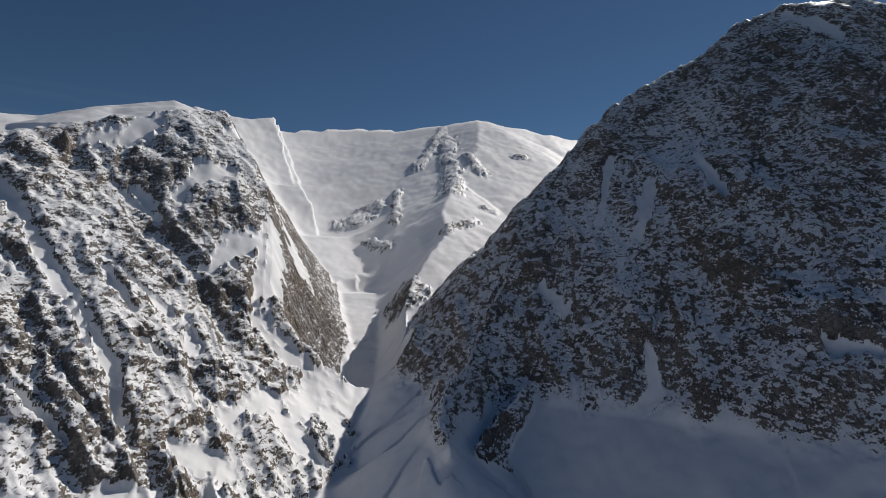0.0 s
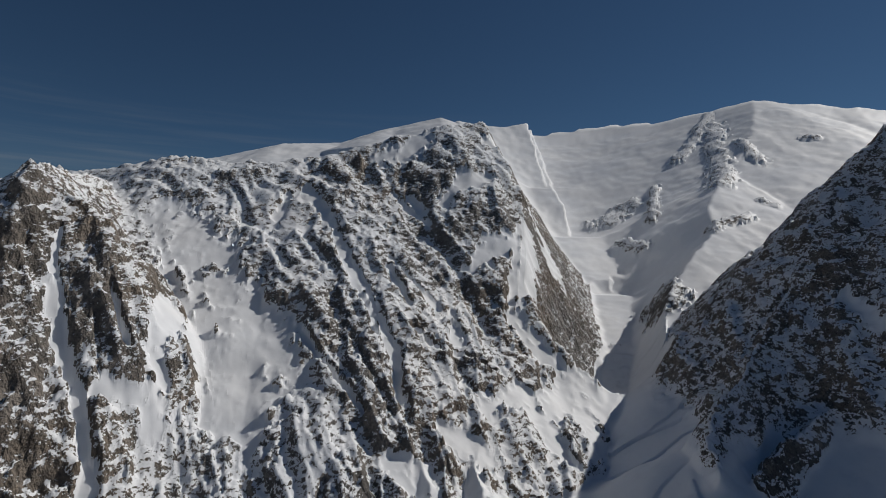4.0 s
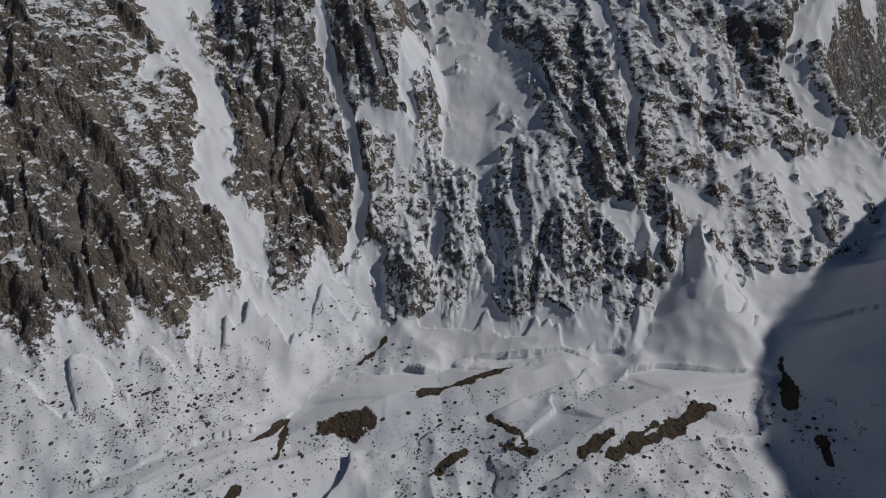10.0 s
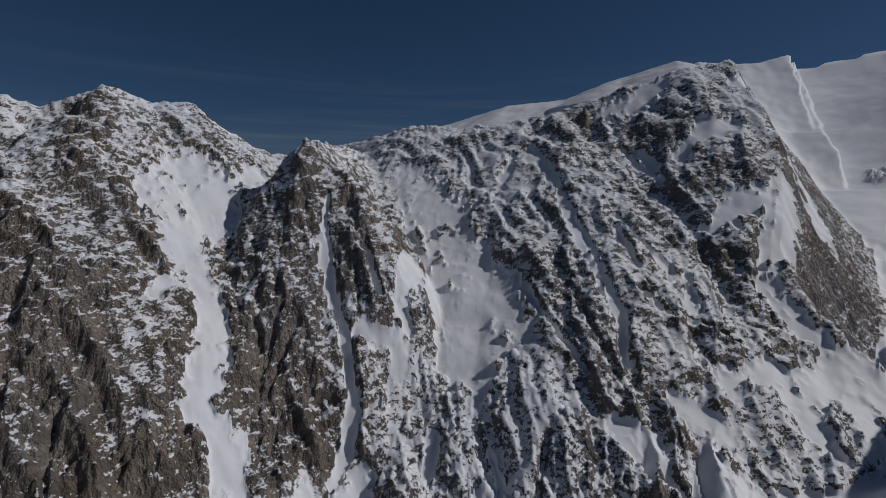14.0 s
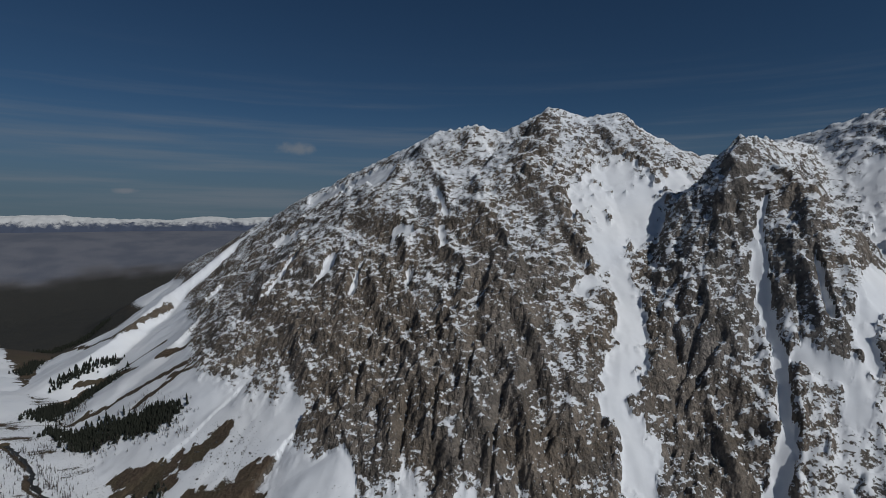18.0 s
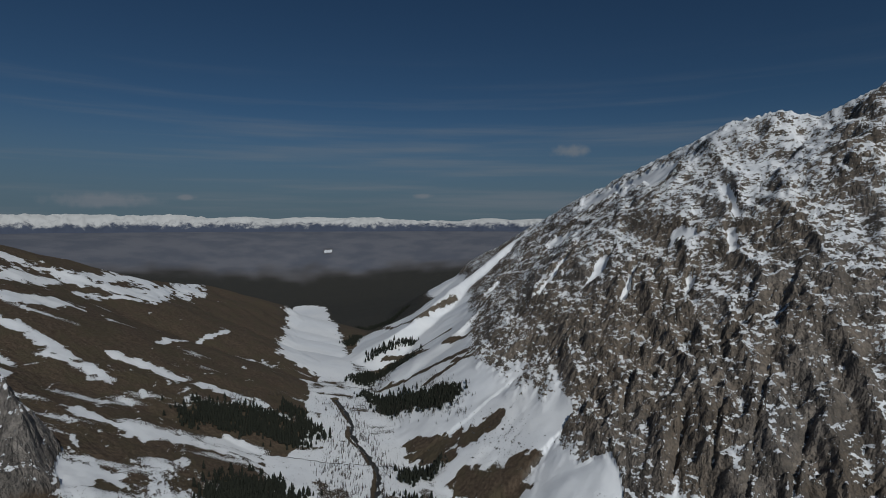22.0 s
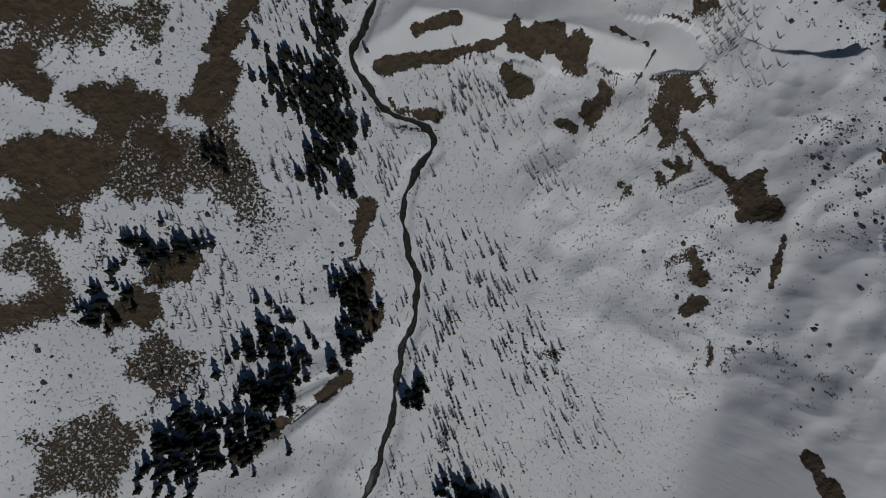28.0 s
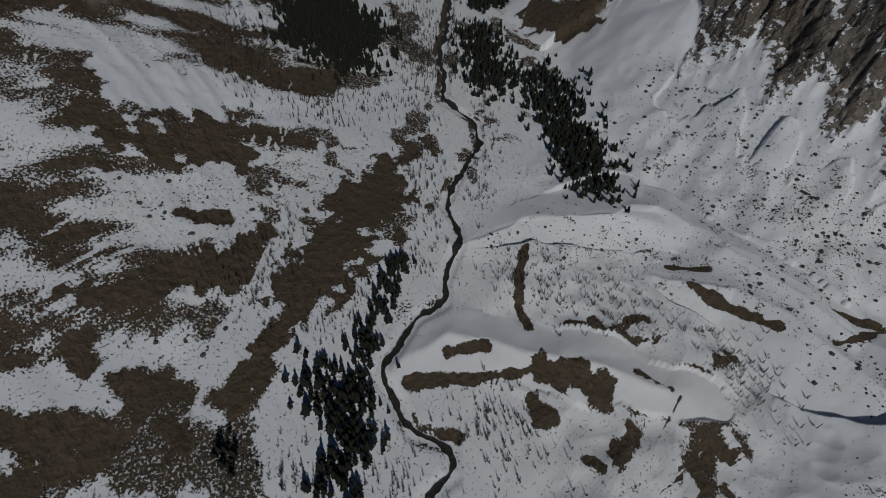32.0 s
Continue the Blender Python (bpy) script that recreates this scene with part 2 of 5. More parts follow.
RIDGES.append(("twin", 1.00, 1.00, 0.62, 1.00, 1.00, [(179, 1409, 634, 190), (61, 1128, 397, 190), (2, 880, 236, 190), (14, 690, 157, 190)]))
RIDGES.append(("twin", 0.95, 0.95, 0.62, 1.00, 1.00, [(56, 1619, 588, 200), (-82, 1257, 341, 200), (-122, 972, 200, 200)]))
RIDGES.append(("twin", 0.85, 0.85, 0.62, 0.80, 1.00, [(-82, 1848, 534, 190), (-261, 1457, 283, 190), (-347, 1201, 188, 190)]))
RIDGES.append(("twin", 0.75, 0.75, 0.50, 0.30, 1.00, [(-278, 2132, 440, 130), (-524, 1774, 218, 130), (-587, 1380, 119, 130)]))
RIDGES.append(("pinnacle", 1.25, 1.25, 0.62, 1.00, 1.00, [(1079, 1042, 600, 105), (805, 890, 592, 105), (627, 779, 575, 105), (538, 722, 442, 105), (478, 629, 299, 105), (409, 568, 199, 105), (338, 507, 132, 105)]))
RIDGES.append(("pinnacle", 1.20, 1.20, 0.62, 1.00, 1.00, [(638, 770, 564, 110), (650, 665, 485, 110), (624, 578, 365, 110), (592, 538, 320, 110)]))
RIDGES.append(("pinnacle", 1.20, 1.20, 0.62, 0.90, 0.50, [(364, 598, 205, 120), (309, 538, 155, 120), (279, 497, 111, 120)]))
RIDGES.append(("wall", 0.50, 0.72, 0.62, 0.85, 1.00, [(989, 1383, 605, 110), (984, 1132, 624, 110), (1027, 1023, 642, 110), (1067, 906, 669, 110), (1105, 793, 664, 110), (1150, 688, 668, 110), (1209, 577, 692, 110)]))
RIDGES.append(("wall", 0.90, 1.00, 0.90, 0.85, 1.00, [(1209, 577, 692, 110), (1285, 474, 742, 137), (1384, 318, 800, 210), (1461, 237, 824, 330)]))
RIDGES.append(("plateau", 0.32, 0.46, 0.46, 0.00, 0.05, [(1189, 1215, 653, 330), (1261, 1140, 696, 330), (1371, 1005, 731, 330), (1466, 860, 784, 330), (1545, 710, 801, 330), (1605, 561, 856, 330), (1648, 416, 891, 330)]))
RIDGES.append(("dome", 0.10, 0.85, 0.85, 0.00, 0.10, [(2750, 600, 1165, 330), (2900, 360, 1165, 330), (3150, 126, 1265, 330), (3200, -120, 1368, 330)]))
RIDGES.append(("wall", 1.00, 1.00, 0.80, 1.00, 1.00, [(1120, 735, 674, 300), (1030, 673, 542, 300), (873, 636, 440, 300)]))
RIDGES.append(("wall", 1.00, 1.00, 0.80, 1.00, 1.00, [(1173, 605, 682, 250), (1059, 544, 517, 250), (909, 526, 398, 250)]))
RIDGES.append(("wall", 1.00, 1.00, 0.62, 1.00, 1.00, [(1210, 502, 687, 130), (1094, 414, 517, 127), (935, 407, 381, 123), (809, 293, 288, 120), (708, 216, 223, 117), (621, 156, 187, 113), (513, 132, 106, 110)]))
RIDGES.append(("wall", 1.00, 1.00, 0.80, 1.00, 1.00, [(1328, 291, 731, 200), (1158, 275, 518, 192), (972, 190, 351, 184), (821, 121, 242, 176), (680, 115, 188, 168), (604, 87, 174, 160)]))
RIDGES.append(("wall", 1.10, 1.10, 0.90, 1.00, 1.00, [(1409, 242, 784, 340), (1362, 146, 646, 338), (1288, 71, 547, 335), (1210, -2, 463, 332), (1098, -68, 335, 330)]))
RIDGES.append(("wall", 0.95, 0.95, 0.62, 0.80, 1.00, [(779, 450, 350, 150), (689, 387, 264, 131), (609, 324, 202, 112), (541, 281, 175, 94), (494, 191, 106, 75)]))
RIDGES.append(("wall", 0.95, 0.95, 0.62, 0.80, 1.00, [(616, 571, 295, 150), (542, 503, 208, 112), (453, 394, 143, 75)]))
RIDGES.append(("dome", 0.25, 0.52, 0.50, 0.00, 0.12, [(3200, -120, 1368, 330), (3286, -346, 1302, 330), (3225, -720, 1330, 330), (3220, -971, 1327, 330), (3184, -1256, 1274, 330), (3185, -1545, 1239, 330), (2996, -2098, 1099, 330)]))
RIDGES.append(("dome", 0.90, 0.90, 0.62, 0.25, 1.00, [(3205, -697, 1317, 330), (2955, -631, 994, 330), (2675, -459, 680, 330), (2484, -297, 503, 330)]))
RIDGES.append(("dome", 0.90, 0.90, 0.62, 0.25, 1.00, [(3259, -376, 1294, 330), (3013, -227, 1014, 330)]))
RIDGES.append(("peak", 1.30, 1.10, 0.62, 1.00, 1.00, [(640, -160, 220, 210), (721, -166, 256, 219), (835, -243, 322, 228), (957, -353, 470, 235), (1050, -444, 606, 240), (1101, -538, 700, 245), (1121, -617, 772, 245), (1122, -656, 818, 245), (1114, -744, 873, 245), (1106, -858, 941, 245), (1100, -945, 1015, 245), (1058, -1063, 1064, 251), (1028, -1226, 1090, 257), (926, -1426, 850, 266), (761, -1631, 620, 278), (157, -1793, 500, 290)]))
RIDGES.append(("peak", 1.10, 1.10, 0.62, 1.00, 1.00, [(1106, -858, 941, 225), (966, -711, 644, 225), (830, -558, 400, 225), (709, -432, 232, 225)]))
RIDGES.append(("peak", 1.10, 1.10, 0.62, 1.00, 1.00, [(1114, -630, 754, 235), (958, -520, 501, 210), (801, -340, 295, 185), (671, -201, 207, 160)]))
RIDGES.append(("peak", 1.10, 1.10, 0.62, 1.00, 1.00, [(1058, -1063, 1064, 235), (882, -886, 694, 235), (762, -678, 423, 235), (655, -493, 241, 235)]))
RIDGES.append(("peak", 1.10, 1.10, 0.62, 0.80, 1.00, [(1028, -1226, 1070, 310), (653, -757, 378, 280), (585, -589, 242, 250)]))
RIDGES.append(("left", 0.35, 0.46, 0.20, 0.10, 0.10, [(-1225, 1767, -83, 20), (-1348, 1675, 128, 45), (-1395, 1570, 208, 60), (-1363, 1324, 251, 60), (-1301, 1170, 275, 70), (-1260, 814, 391, 84), (-1222, 445, 470, 102), (-1200, 0, 560, 114), (-1222, -445, 600, 120)]))
RIDGES.append(("crag", 1.70, 1.70, 0.30, 1.00, 1.00, [(-773, 207, 330, 60), (-616, 362, 306, 60), (-566, 362, 285, 60), (-521, 340, 249, 60), (-502, 300, 222, 60)]))
RIDGES.append(("moraine", 0.30, 0.60, 0.50, 0.00, 0.03, [(-119, 279, 86, -50), (-78, 337, 83, -50), (-9, 389, 76, -50), (31, 428, 64, -50), (69, 419, 61, -50), (140, 399, 64, -50), (196, 370, 59, -50)]))
RIDGES.append(("moraine", 0.25, 0.65, 0.50, 0.00, 0.03, [(96, 405, 65, -50), (166, 372, 64, -50), (220, 354, 58, -50), (304, 297, 78, -50), (344, 264, 78, -50), (397, 217, 91, -50), (443, 177, 97, -50)]))
RIDGES.append(("moraine", 0.25, 0.65, 0.50, 0.00, 0.03, [(317, 149, 68, -50), (393, 106, 93, -50), (455, 66, 103, -50), (527, 11, 101, -50)]))
RIDGES.append(("moraine", 0.35, 0.40, 0.50, 0.00, 0.03, [(-114, 151, 91, -50), (-86, 197, 90, -50), (-2, 224, 76, -50), (82, 243, 55, -50)]))
RIDGES.append(("moraine", 0.35, 0.50, 0.50, 0.00, 0.03, [(42, 353, 55, -50), (109, 369, 57, -50), (160, 352, 60, -50), (231, 315, 55, -50)]))
# the glacier's bowl: x, y, height of its floor, half width, slopes of its two sides
BOWL = [(1038, -62, 155, 22, 2.4, 2.4), (1246, -98, 245, 26, 2.1, 2.2), (1557, -104, 354, 45, 1.6, 0.95), (1950, -5, 530, 80, 1.1, 0.55), (2329, 70, 752, 120, 0.8, 0.5), (2620, 0, 955, 150, 0.8, 0.5), (2759, -85, 1055, 170, 0.8, 0.5)]
# strokes in plan: half width, middle line
COULOIRS = []
COULOIRS.append((41.3, [(721, 501), (675, 451), (619, 402)]))
COULOIRS.append((17.5, [(737, 552), (688, 524), (639, 465), (604, 424)]))
COULOIRS.append((9.6, [(631, 219), (643, 181), (615, 154)]))
COULOIRS.append((7.7, [(828, 320), (772, 264), (739, 244)]))
COULOIRS.append((6.5, [(565, 666), (543, 626), (521, 578), (492, 524), (463, 491), (410, 470)]))
COULOIRS.append((17.1, [(392, 443), (426, 447)]))
COULOIRS.append((14.2, [(437, 264), (453, 230)]))
COULOIRS.append((7.4, [(518, 411), (492, 394)]))
COULOIRS.append((14.4, [(1007, 98), (976, 92), (944, 38)]))
COULOIRS.append((6.4, [(628, 105), (587, 78)]))
COULOIRS.append((42.3, [(892, 752), (850, 673)]))
COULOIRS.append((13.9, [(851, 681), (777, 615), (713, 552), (662, 484)]))
COULOIRS.append((42.8, [(780, 517), (708, 463), (647, 432)]))
COULOIRS.append((19.6, [(527, 960), (449, 855), (422, 791), (391, 697), (357, 642), (319, 591), (326, 563), (315, 523)]))
COULOIRS.append((40.4, [(481, 965), (543, 925), (446, 828)]))
COULOIRS.append((5.2, [(603, 696), (579, 678), (565, 649), (542, 616), (524, 575), (498, 530), (474, 495)]))
COULOIRS.append((3.5, [(606, 610), (587, 573), (577, 552)]))
COULOIRS.append((16.6, [(672, 573), (589, 515), (552, 490)]))
COULOIRS.append((10.6, [(881, 793), (785, 673), (716, 572), (667, 521), (610, 456)]))
COULOIRS.append((36.0, [(893, 789), (847, 667), (856, 609)]))
COULOIRS.append((37.1, [(719, 488), (673, 446)]))
COULOIRS.append((30.3, [(757, 455), (695, 411)]))
COULOIRS.append((15.8, [(638, 394), (601, 388)]))
COULOIRS.append((30.4, [(802, 582), (781, 542)]))
COULOIRS.append((8.6, [(1075, 570), (1030, 508), (962, 449), (914, 408), (836, 337), (792, 299)]))
COULOIRS.append((9.6, [(934, 572), (1045, 598)]))
COULOIRS.append((5.0, [(757, 409), (726, 363), (703, 324), (668, 266)]))
COULOIRS.append((13.7, [(1032, 195), (1082, 172), (1127, 145)]))
COULOIRS.append((14.4, [(1163, 284), (1218, 246), (1266, 203)]))
COULOIRS.append((6.1, [(1150, 398), (1117, 335), (1102, 299)]))
COULOIRS.append((9.2, [(1179, 123), (1055, 114), (974, 114), (952, 83), (935, 28)]))
COULOIRS.append((16.2, [(1169, 99), (1040, 97)]))
COULOIRS.append((13.2, [(902, 208), (858, 186)]))
COULOIRS.append((18.7, [(701, 159), (706, 116)]))
COULOIRS.append((13.8, [(818, 54), (762, 0)]))
COULOIRS.append((26.1, [(911, -7), (819, -43)]))
COULOIRS.append((8.6, [(623, 210), (606, 163)]))
COULOIRS.append((6.0, [(939, 334), (875, 270)]))
COULOIRS.append((5.4, [(829, 245), (814, 196)]))
COULOIRS.append((4.5, [(831, 182), (833, 121)]))
COULOIRS.append((25.8, [(1228, 456), (1322, 370)]))
COULOIRS.append((27.0, [(1305, 105), (1261, 53)]))
COULOIRS.append((18.4, [(1392, 225), (1463, 148)]))
COULOIRS.append((53.2, [(1108, -103), (1004, -69), (905, -51)]))
COULOIRS.append((4.3, [(640, 204), (613, 161), (593, 117)]))
COULOIRS.append((4.9, [(544, 339), (506, 288)]))
COULOIRS.append((10.0, [(403, 256), (432, 225)]))
COULOIRS.append((4.6, [(487, 503), (457, 487)]))
COULOIRS.append((6.6, [(523, 405), (494, 391)]))
COULOIRS.append((5.7, [(322, 546), (313, 528)]))
COULOIRS.append((11.4, [(533, 545), (558, 513)]))
COULOIRS.append((9.7, [(102, 1040), (121, 1016)]))
COULOIRS.append((6.1, [(31, 1012), (9, 940)]))
COULOIRS.append((4.3, [(158, 792), (220, 795)]))
COULOIRS.append((7.1, [(174, 981), (171, 935)]))
COULOIRS.append((6.8, [(110, 924), (105, 910)]))
COULOIRS.append((34.0, [(-85, 1728), (46, 1477), (122, 1311)]))
COULOIRS.append((23.9, [(-163, 1501), (-40, 1351)]))
COULOIRS.append((8.9, [(-22, 1089), (-42, 1038)]))
COULOIRS.append((6.7, [(184, 1103), (190, 1011)]))
COULOIRS.append((14.5, [(-380, 1698), (-510, 1625)]))
COULOIRS.append((13.1, [(-227, 1617), (-329, 1465)]))
COULOIRS.append((7.4, [(-81, 1253), (-153, 1079)]))
COULOIRS.append((5.7, [(330, 549), (316, 519)]))
COULOIRS.append((16.2, [(1041, -1038), (955, -1077)]))
COULOIRS.append((6.8, [(699, -461), (659, -444), (651, -396)]))
COULOIRS.append((7.2, [(569, -633), (533, -669)]))
COULOIRS.append((6.9, [(1004, -569), (909, -493)]))
COULOIRS.append((6.9, [(903, -689), (807, -672)]))
COULOIRS.append((11.0, [(911, -598), (847, -535)]))
COULOIRS.append((8.8, [(880, -372), (824, -388)]))
COULOIRS.append((41.7, [(437, 889), (475, 889)]))
COULOIRS.append((18.0, [(614, 918), (543, 898)]))
COULOIRS.append((27.7, [(448, 910), (430, 841), (409, 786)]))
COULOIRS.append((10.4, [(339, 740), (368, 754)]))
COULOIRS.append((31.2, [(768, 501), (696, 443)]))
COULOIRS.append((23.6, [(883, 798), (838, 667)]))
COULOIRS.append((9.9, [(834, 678), (740, 582), (635, 473)]))
COULOIRS.append((9.7, [(1076, 572), (984, 460)]))
COULOIRS.append((7.3, [(928, 411), (836, 320), (776, 262), (714, 231)]))
COULOIRS.append((6.1, [(960, 339), (922, 258), (907, 227)]))
COULOIRS.append((23.2, [(1066, 184), (1131, 132)]))
COULOIRS.append((11.6, [(1017, 99), (1096, 101), (1198, 104)]))
COULOIRS.append((8.1, [(986, 94), (957, 46), (945, 18)]))
COULOIRS.append((8.8, [(1155, 364), (1129, 321)]))
COULOIRS.append((15.8, [(1206, 266), (1240, 253)]))
COULOIRS.append((26.8, [(932, -2), (856, 33)]))
COULOIRS.append((15.7, [(769, 119), (839, 70)]))
BUTTRESSES = []
BUTTRESSES.append((15.4, [(704, 331), (667, 259), (653, 210)]))
BUTTRESSES.append((10.3, [(645, 200), (621, 157)]))
BUTTRESSES.append((20.7, [(499, 717), (459, 654), (426, 598), (396, 547), (353, 479)]))
BUTTRESSES.append((17.4, [(586, 635), (562, 603), (600, 560)]))
BUTTRESSES.append((18.2, [(987, 170), (920, 105)]))
BUTTRESSES.append((15.2, [(804, 429), (823, 380)]))
BUTTRESSES.append((23.3, [(177, 539), (228, 560)]))
BUTTRESSES.append((18.6, [(224, 776), (174, 660), (133, 583)]))
BUTTRESSES.append((11.8, [(283, 609), (303, 607)]))
BUTTRESSES.append((11.4, [(493, 135), (462, 147)]))
BUTTRESSES.append((23.9, [(-578, 349), (-547, 340), (-527, 328)]))
BUTTRESSES.append((19.1, [(1148, 587), (1170, 542), (1188, 502)]))
BUTTRESSES.append((22.2, [(1065, 492), (1134, 440), (1103, 399)]))
BUTTRESSES.append((21.9, [(1199, 374), (1277, 321), (1260, 271)]))
BUTTRESSES.append((22.3, [(1157, 226), (1199, 168), (1146, 137)]))
BUTTRESSES.append((20.6, [(1100, 45), (1095, -21), (1049, -47)]))
BUTTRESSES.append((17.2, [(1006, 184), (1030, 141)]))
BUTTRESSES.append((17.7, [(829, 378), (778, 322), (720, 273)]))
BUTTRESSES.append((16.6, [(1086, 355), (1087, 289)]))
BUTTRESSES.append((19.7, [(619, 760), (560, 731), (512, 685), (470, 636), (427, 593)]))
BUTTRESSES.append((20.2, [(649, 673), (616, 626), (583, 601)]))
BUTTRESSES.append((15.7, [(810, 755), (668, 598)]))
BUTTRESSES.append((14.8, [(506, 623), (453, 563)]))
BUTTRESSES.append((9.6, [(531, 552), (496, 505)]))
BUTTRESSES.append((11.9, [(513, 782), (435, 675), (393, 616)]))
BUTTRESSES.append((11.7, [(948, 824), (972, 753)]))
BUTTRESSES.append((14.9, [(1043, 746), (1091, 686)]))
BUTTRESSES.append((15.3, [(1137, 533), (1071, 447)]))
BUTTRESSES.append((14.1, [(952, 481), (918, 427)]))
BUTTRESSES.append((8.8, [(802, 500), (801, 455)]))
BUTTRESSES.append((15.5, [(801, 371), (751, 319), (691, 259)]))
BUTTRESSES.append((21.4, [(1044, 348), (1023, 282)]))
BUTTRESSES.append((22.2, [(1162, 362), (1216, 312)]))
BUTTRESSES.append((17.8, [(1278, 286), (1222, 340)]))
BUTTRESSES.append((22.0, [(1101, 256), (1150, 195), (1157, 149)]))
BUTTRESSES.append((16.6, [(1023, 183), (1068, 148)]))
BUTTRESSES.append((15.9, [(972, 301), (986, 250)]))
BUTTRESSES.append((13.2, [(1203, 39), (1101, 14)]))
BUTTRESSES.append((15.7, [(1065, 53), (1083, -26)]))
BUTTRESSES.append((13.0, [(1165, -58), (1088, -64)]))
BUTTRESSES.append((12.0, [(989, 186), (943, 119), (884, 76)]))
BUTTRESSES.append((8.8, [(784, 240), (822, 162), (820, 119)]))
BUTTRESSES.append((10.4, [(673, 244), (646, 196), (619, 166)]))
BUTTRESSES.append((6.6, [(745, 162), (772, 128)]))
BUTTRESSES.append((12.6, [(614, 253), (573, 221), (539, 187)]))
BUTTRESSES.append((11.4, [(484, 165), (468, 137)]))
BUTTRESSES.append((8.3, [(579, 161), (588, 141)]))
BUTTRESSES.append((9.0, [(523, 444), (505, 410)]))
BUTTRESSES.append((9.6, [(446, 427), (437, 372), (392, 352)]))
BUTTRESSES.append((9.3, [(473, 297), (454, 268)]))
BUTTRESSES.append((6.5, [(477, 230), (457, 211)]))
BUTTRESSES.append((9.6, [(394, 408), (374, 371)]))
BUTTRESSES.append((9.4, [(555, 120), (542, 108)]))
BUTTRESSES.append((5.9, [(679, 118), (623, 69)]))
BUTTRESSES.append((28.4, [(420, 1122), (359, 987)]))
BUTTRESSES.append((17.0, [(386, 913), (386, 841)]))
BUTTRESSES.append((12.7, [(462, 1012), (460, 981)]))
BUTTRESSES.append((14.9, [(599, 1089), (573, 954)]))
BUTTRESSES.append((27.2, [(10, 996), (78, 843)]))
BUTTRESSES.append((26.5, [(230, 907), (233, 809), (298, 787)]))
BUTTRESSES.append((31.5, [(-10, 887), (30, 765), (20, 704)]))
BUTTRESSES.append((26.2, [(101, 747), (102, 650)]))
BUTTRESSES.append((22.7, [(65, 709), (45, 642)]))
BUTTRESSES.append((18.2, [(173, 710), (143, 642), (119, 590)]))
BUTTRESSES.append((16.1, [(220, 705), (185, 638), (155, 575)]))
BUTTRESSES.append((13.1, [(332, 664), (317, 616)]))
BUTTRESSES.append((15.5, [(254, 588), (242, 558)]))
BUTTRESSES.append((16.7, [(200, 594), (195, 556)]))
BUTTRESSES.append((19.8, [(-49, 959), (-73, 899)]))
BUTTRESSES.append((35.4, [(1008, -953), (900, -800)]))
BUTTRESSES.append((21.7, [(1031, -558), (988, -511)]))
BUTTRESSES.append((34.5, [(876, -1001), (783, -932)]))
BUTTRESSES.append((21.8, [(761, -602), (705, -607)]))
BUTTRESSES.append((20.2, [(626, -629), (580, -653)]))
BUTTRESSES.append((16.5, [(610, -484), (609, -458)]))
BUTTRESSES.append((15.4, [(720, -223), (629, -154)]))
BUTTRESSES.append((15.2, [(686, -409), (656, -404)]))
BUTTRESSES.append((19.9, [(913, -385), (851, -340)]))
BUTTRESSES.append((39.0, [(1168, 508), (1113, 432)]))
BUTTRESSES.append((26.5, [(1165, 344), (1207, 300), (1278, 262)]))
BUTTRESSES.append((29.1, [(1143, 230), (1162, 165), (1126, 140)]))
BUTTRESSES.append((30.1, [(1019, 166), (1021, 124)]))
BUTTRESSES.append((32.5, [(1214, 39), (1174, 18)]))
BUTTRESSES.append((22.0, [(752, 339), (721, 273)]))
BUTTRESSES.append((16.4, [(800, 401), (770, 347)]))
BUTTRESSES.append((13.3, [(719, 204), (667, 154)]))
BUTTRESSES.append((13.9, [(827, 516), (795, 462)]))
BUTTRESSES.append((20.2, [(202, 763), (218, 694), (196, 618)]))
BUTTRESSES.append((22.3, [(249, 732), (246, 679)]))
BUTTRESSES.append((16.8, [(245, 581), (245, 558)]))
BUTTRESSES.append((20.2, [(470, 614), (442, 556), (413, 500)]))
BUTTRESSES.append((16.3, [(426, 668), (407, 615)]))
BUTTRESSES.append((18.6, [(575, 588), (573, 539)]))
OUTCROPS = []
OUTCROPS.append((29.8, [(-569, 337), (-544, 332)]))
OUTCROPS.append((59.7, [(2138, -105), (2237, -201)]))
OUTCROPS.append((26.8, [(1871, -151), (1778, -199)]))
OUTCROPS.append((37.2, [(3205, -694), (2785, -533), (2588, -430)]))
OUTCROPS.append((53.2, [(2992, -664), (2350, -547), (1997, -477)]))
OUTCROPS.append((31.8, [(2552, -672), (2257, -675)]))
OUTCROPS.append((22.8, [(2364, -309), (1941, -246)]))
# the glacier's icefall, drawn with the rock islands rather than as ice
OUTCROPS.append((20.0, [(1632, -358), (1684, -421), (1741, -497)]))
OUTCROPS.append((39.6, [(1411, -196), (1266, -202)]))
OUTCROPS.append((25.7, [(2524, -921), (2512, -954)]))
OUTCROPS.append((14.3, [(1874, -562), (1853, -594)]))
OUTCROPS.append((9.1, [(1038, -354), (1014, -366)]))
CHIMNEYS = []
CHIMNEYS.append((3.7, [(176, 729), (147, 652), (127, 591)]))
CHIMNEYS.append((3.6, [(198, 653), (174, 609), (157, 564)]))
CHIMNEYS.append((2.9, [(114, 680), (102, 626)]))
CHIMNEYS.append((3.0, [(78, 685), (62, 634)]))
CHIMNEYS.append((3.9, [(460, 633), (406, 598), (379, 567)]))
CHIMNEYS.append((4.0, [(472, 608), (427, 593), (398, 577)]))
CHIMNEYS.append((3.4, [(573, 599), (536, 553)]))
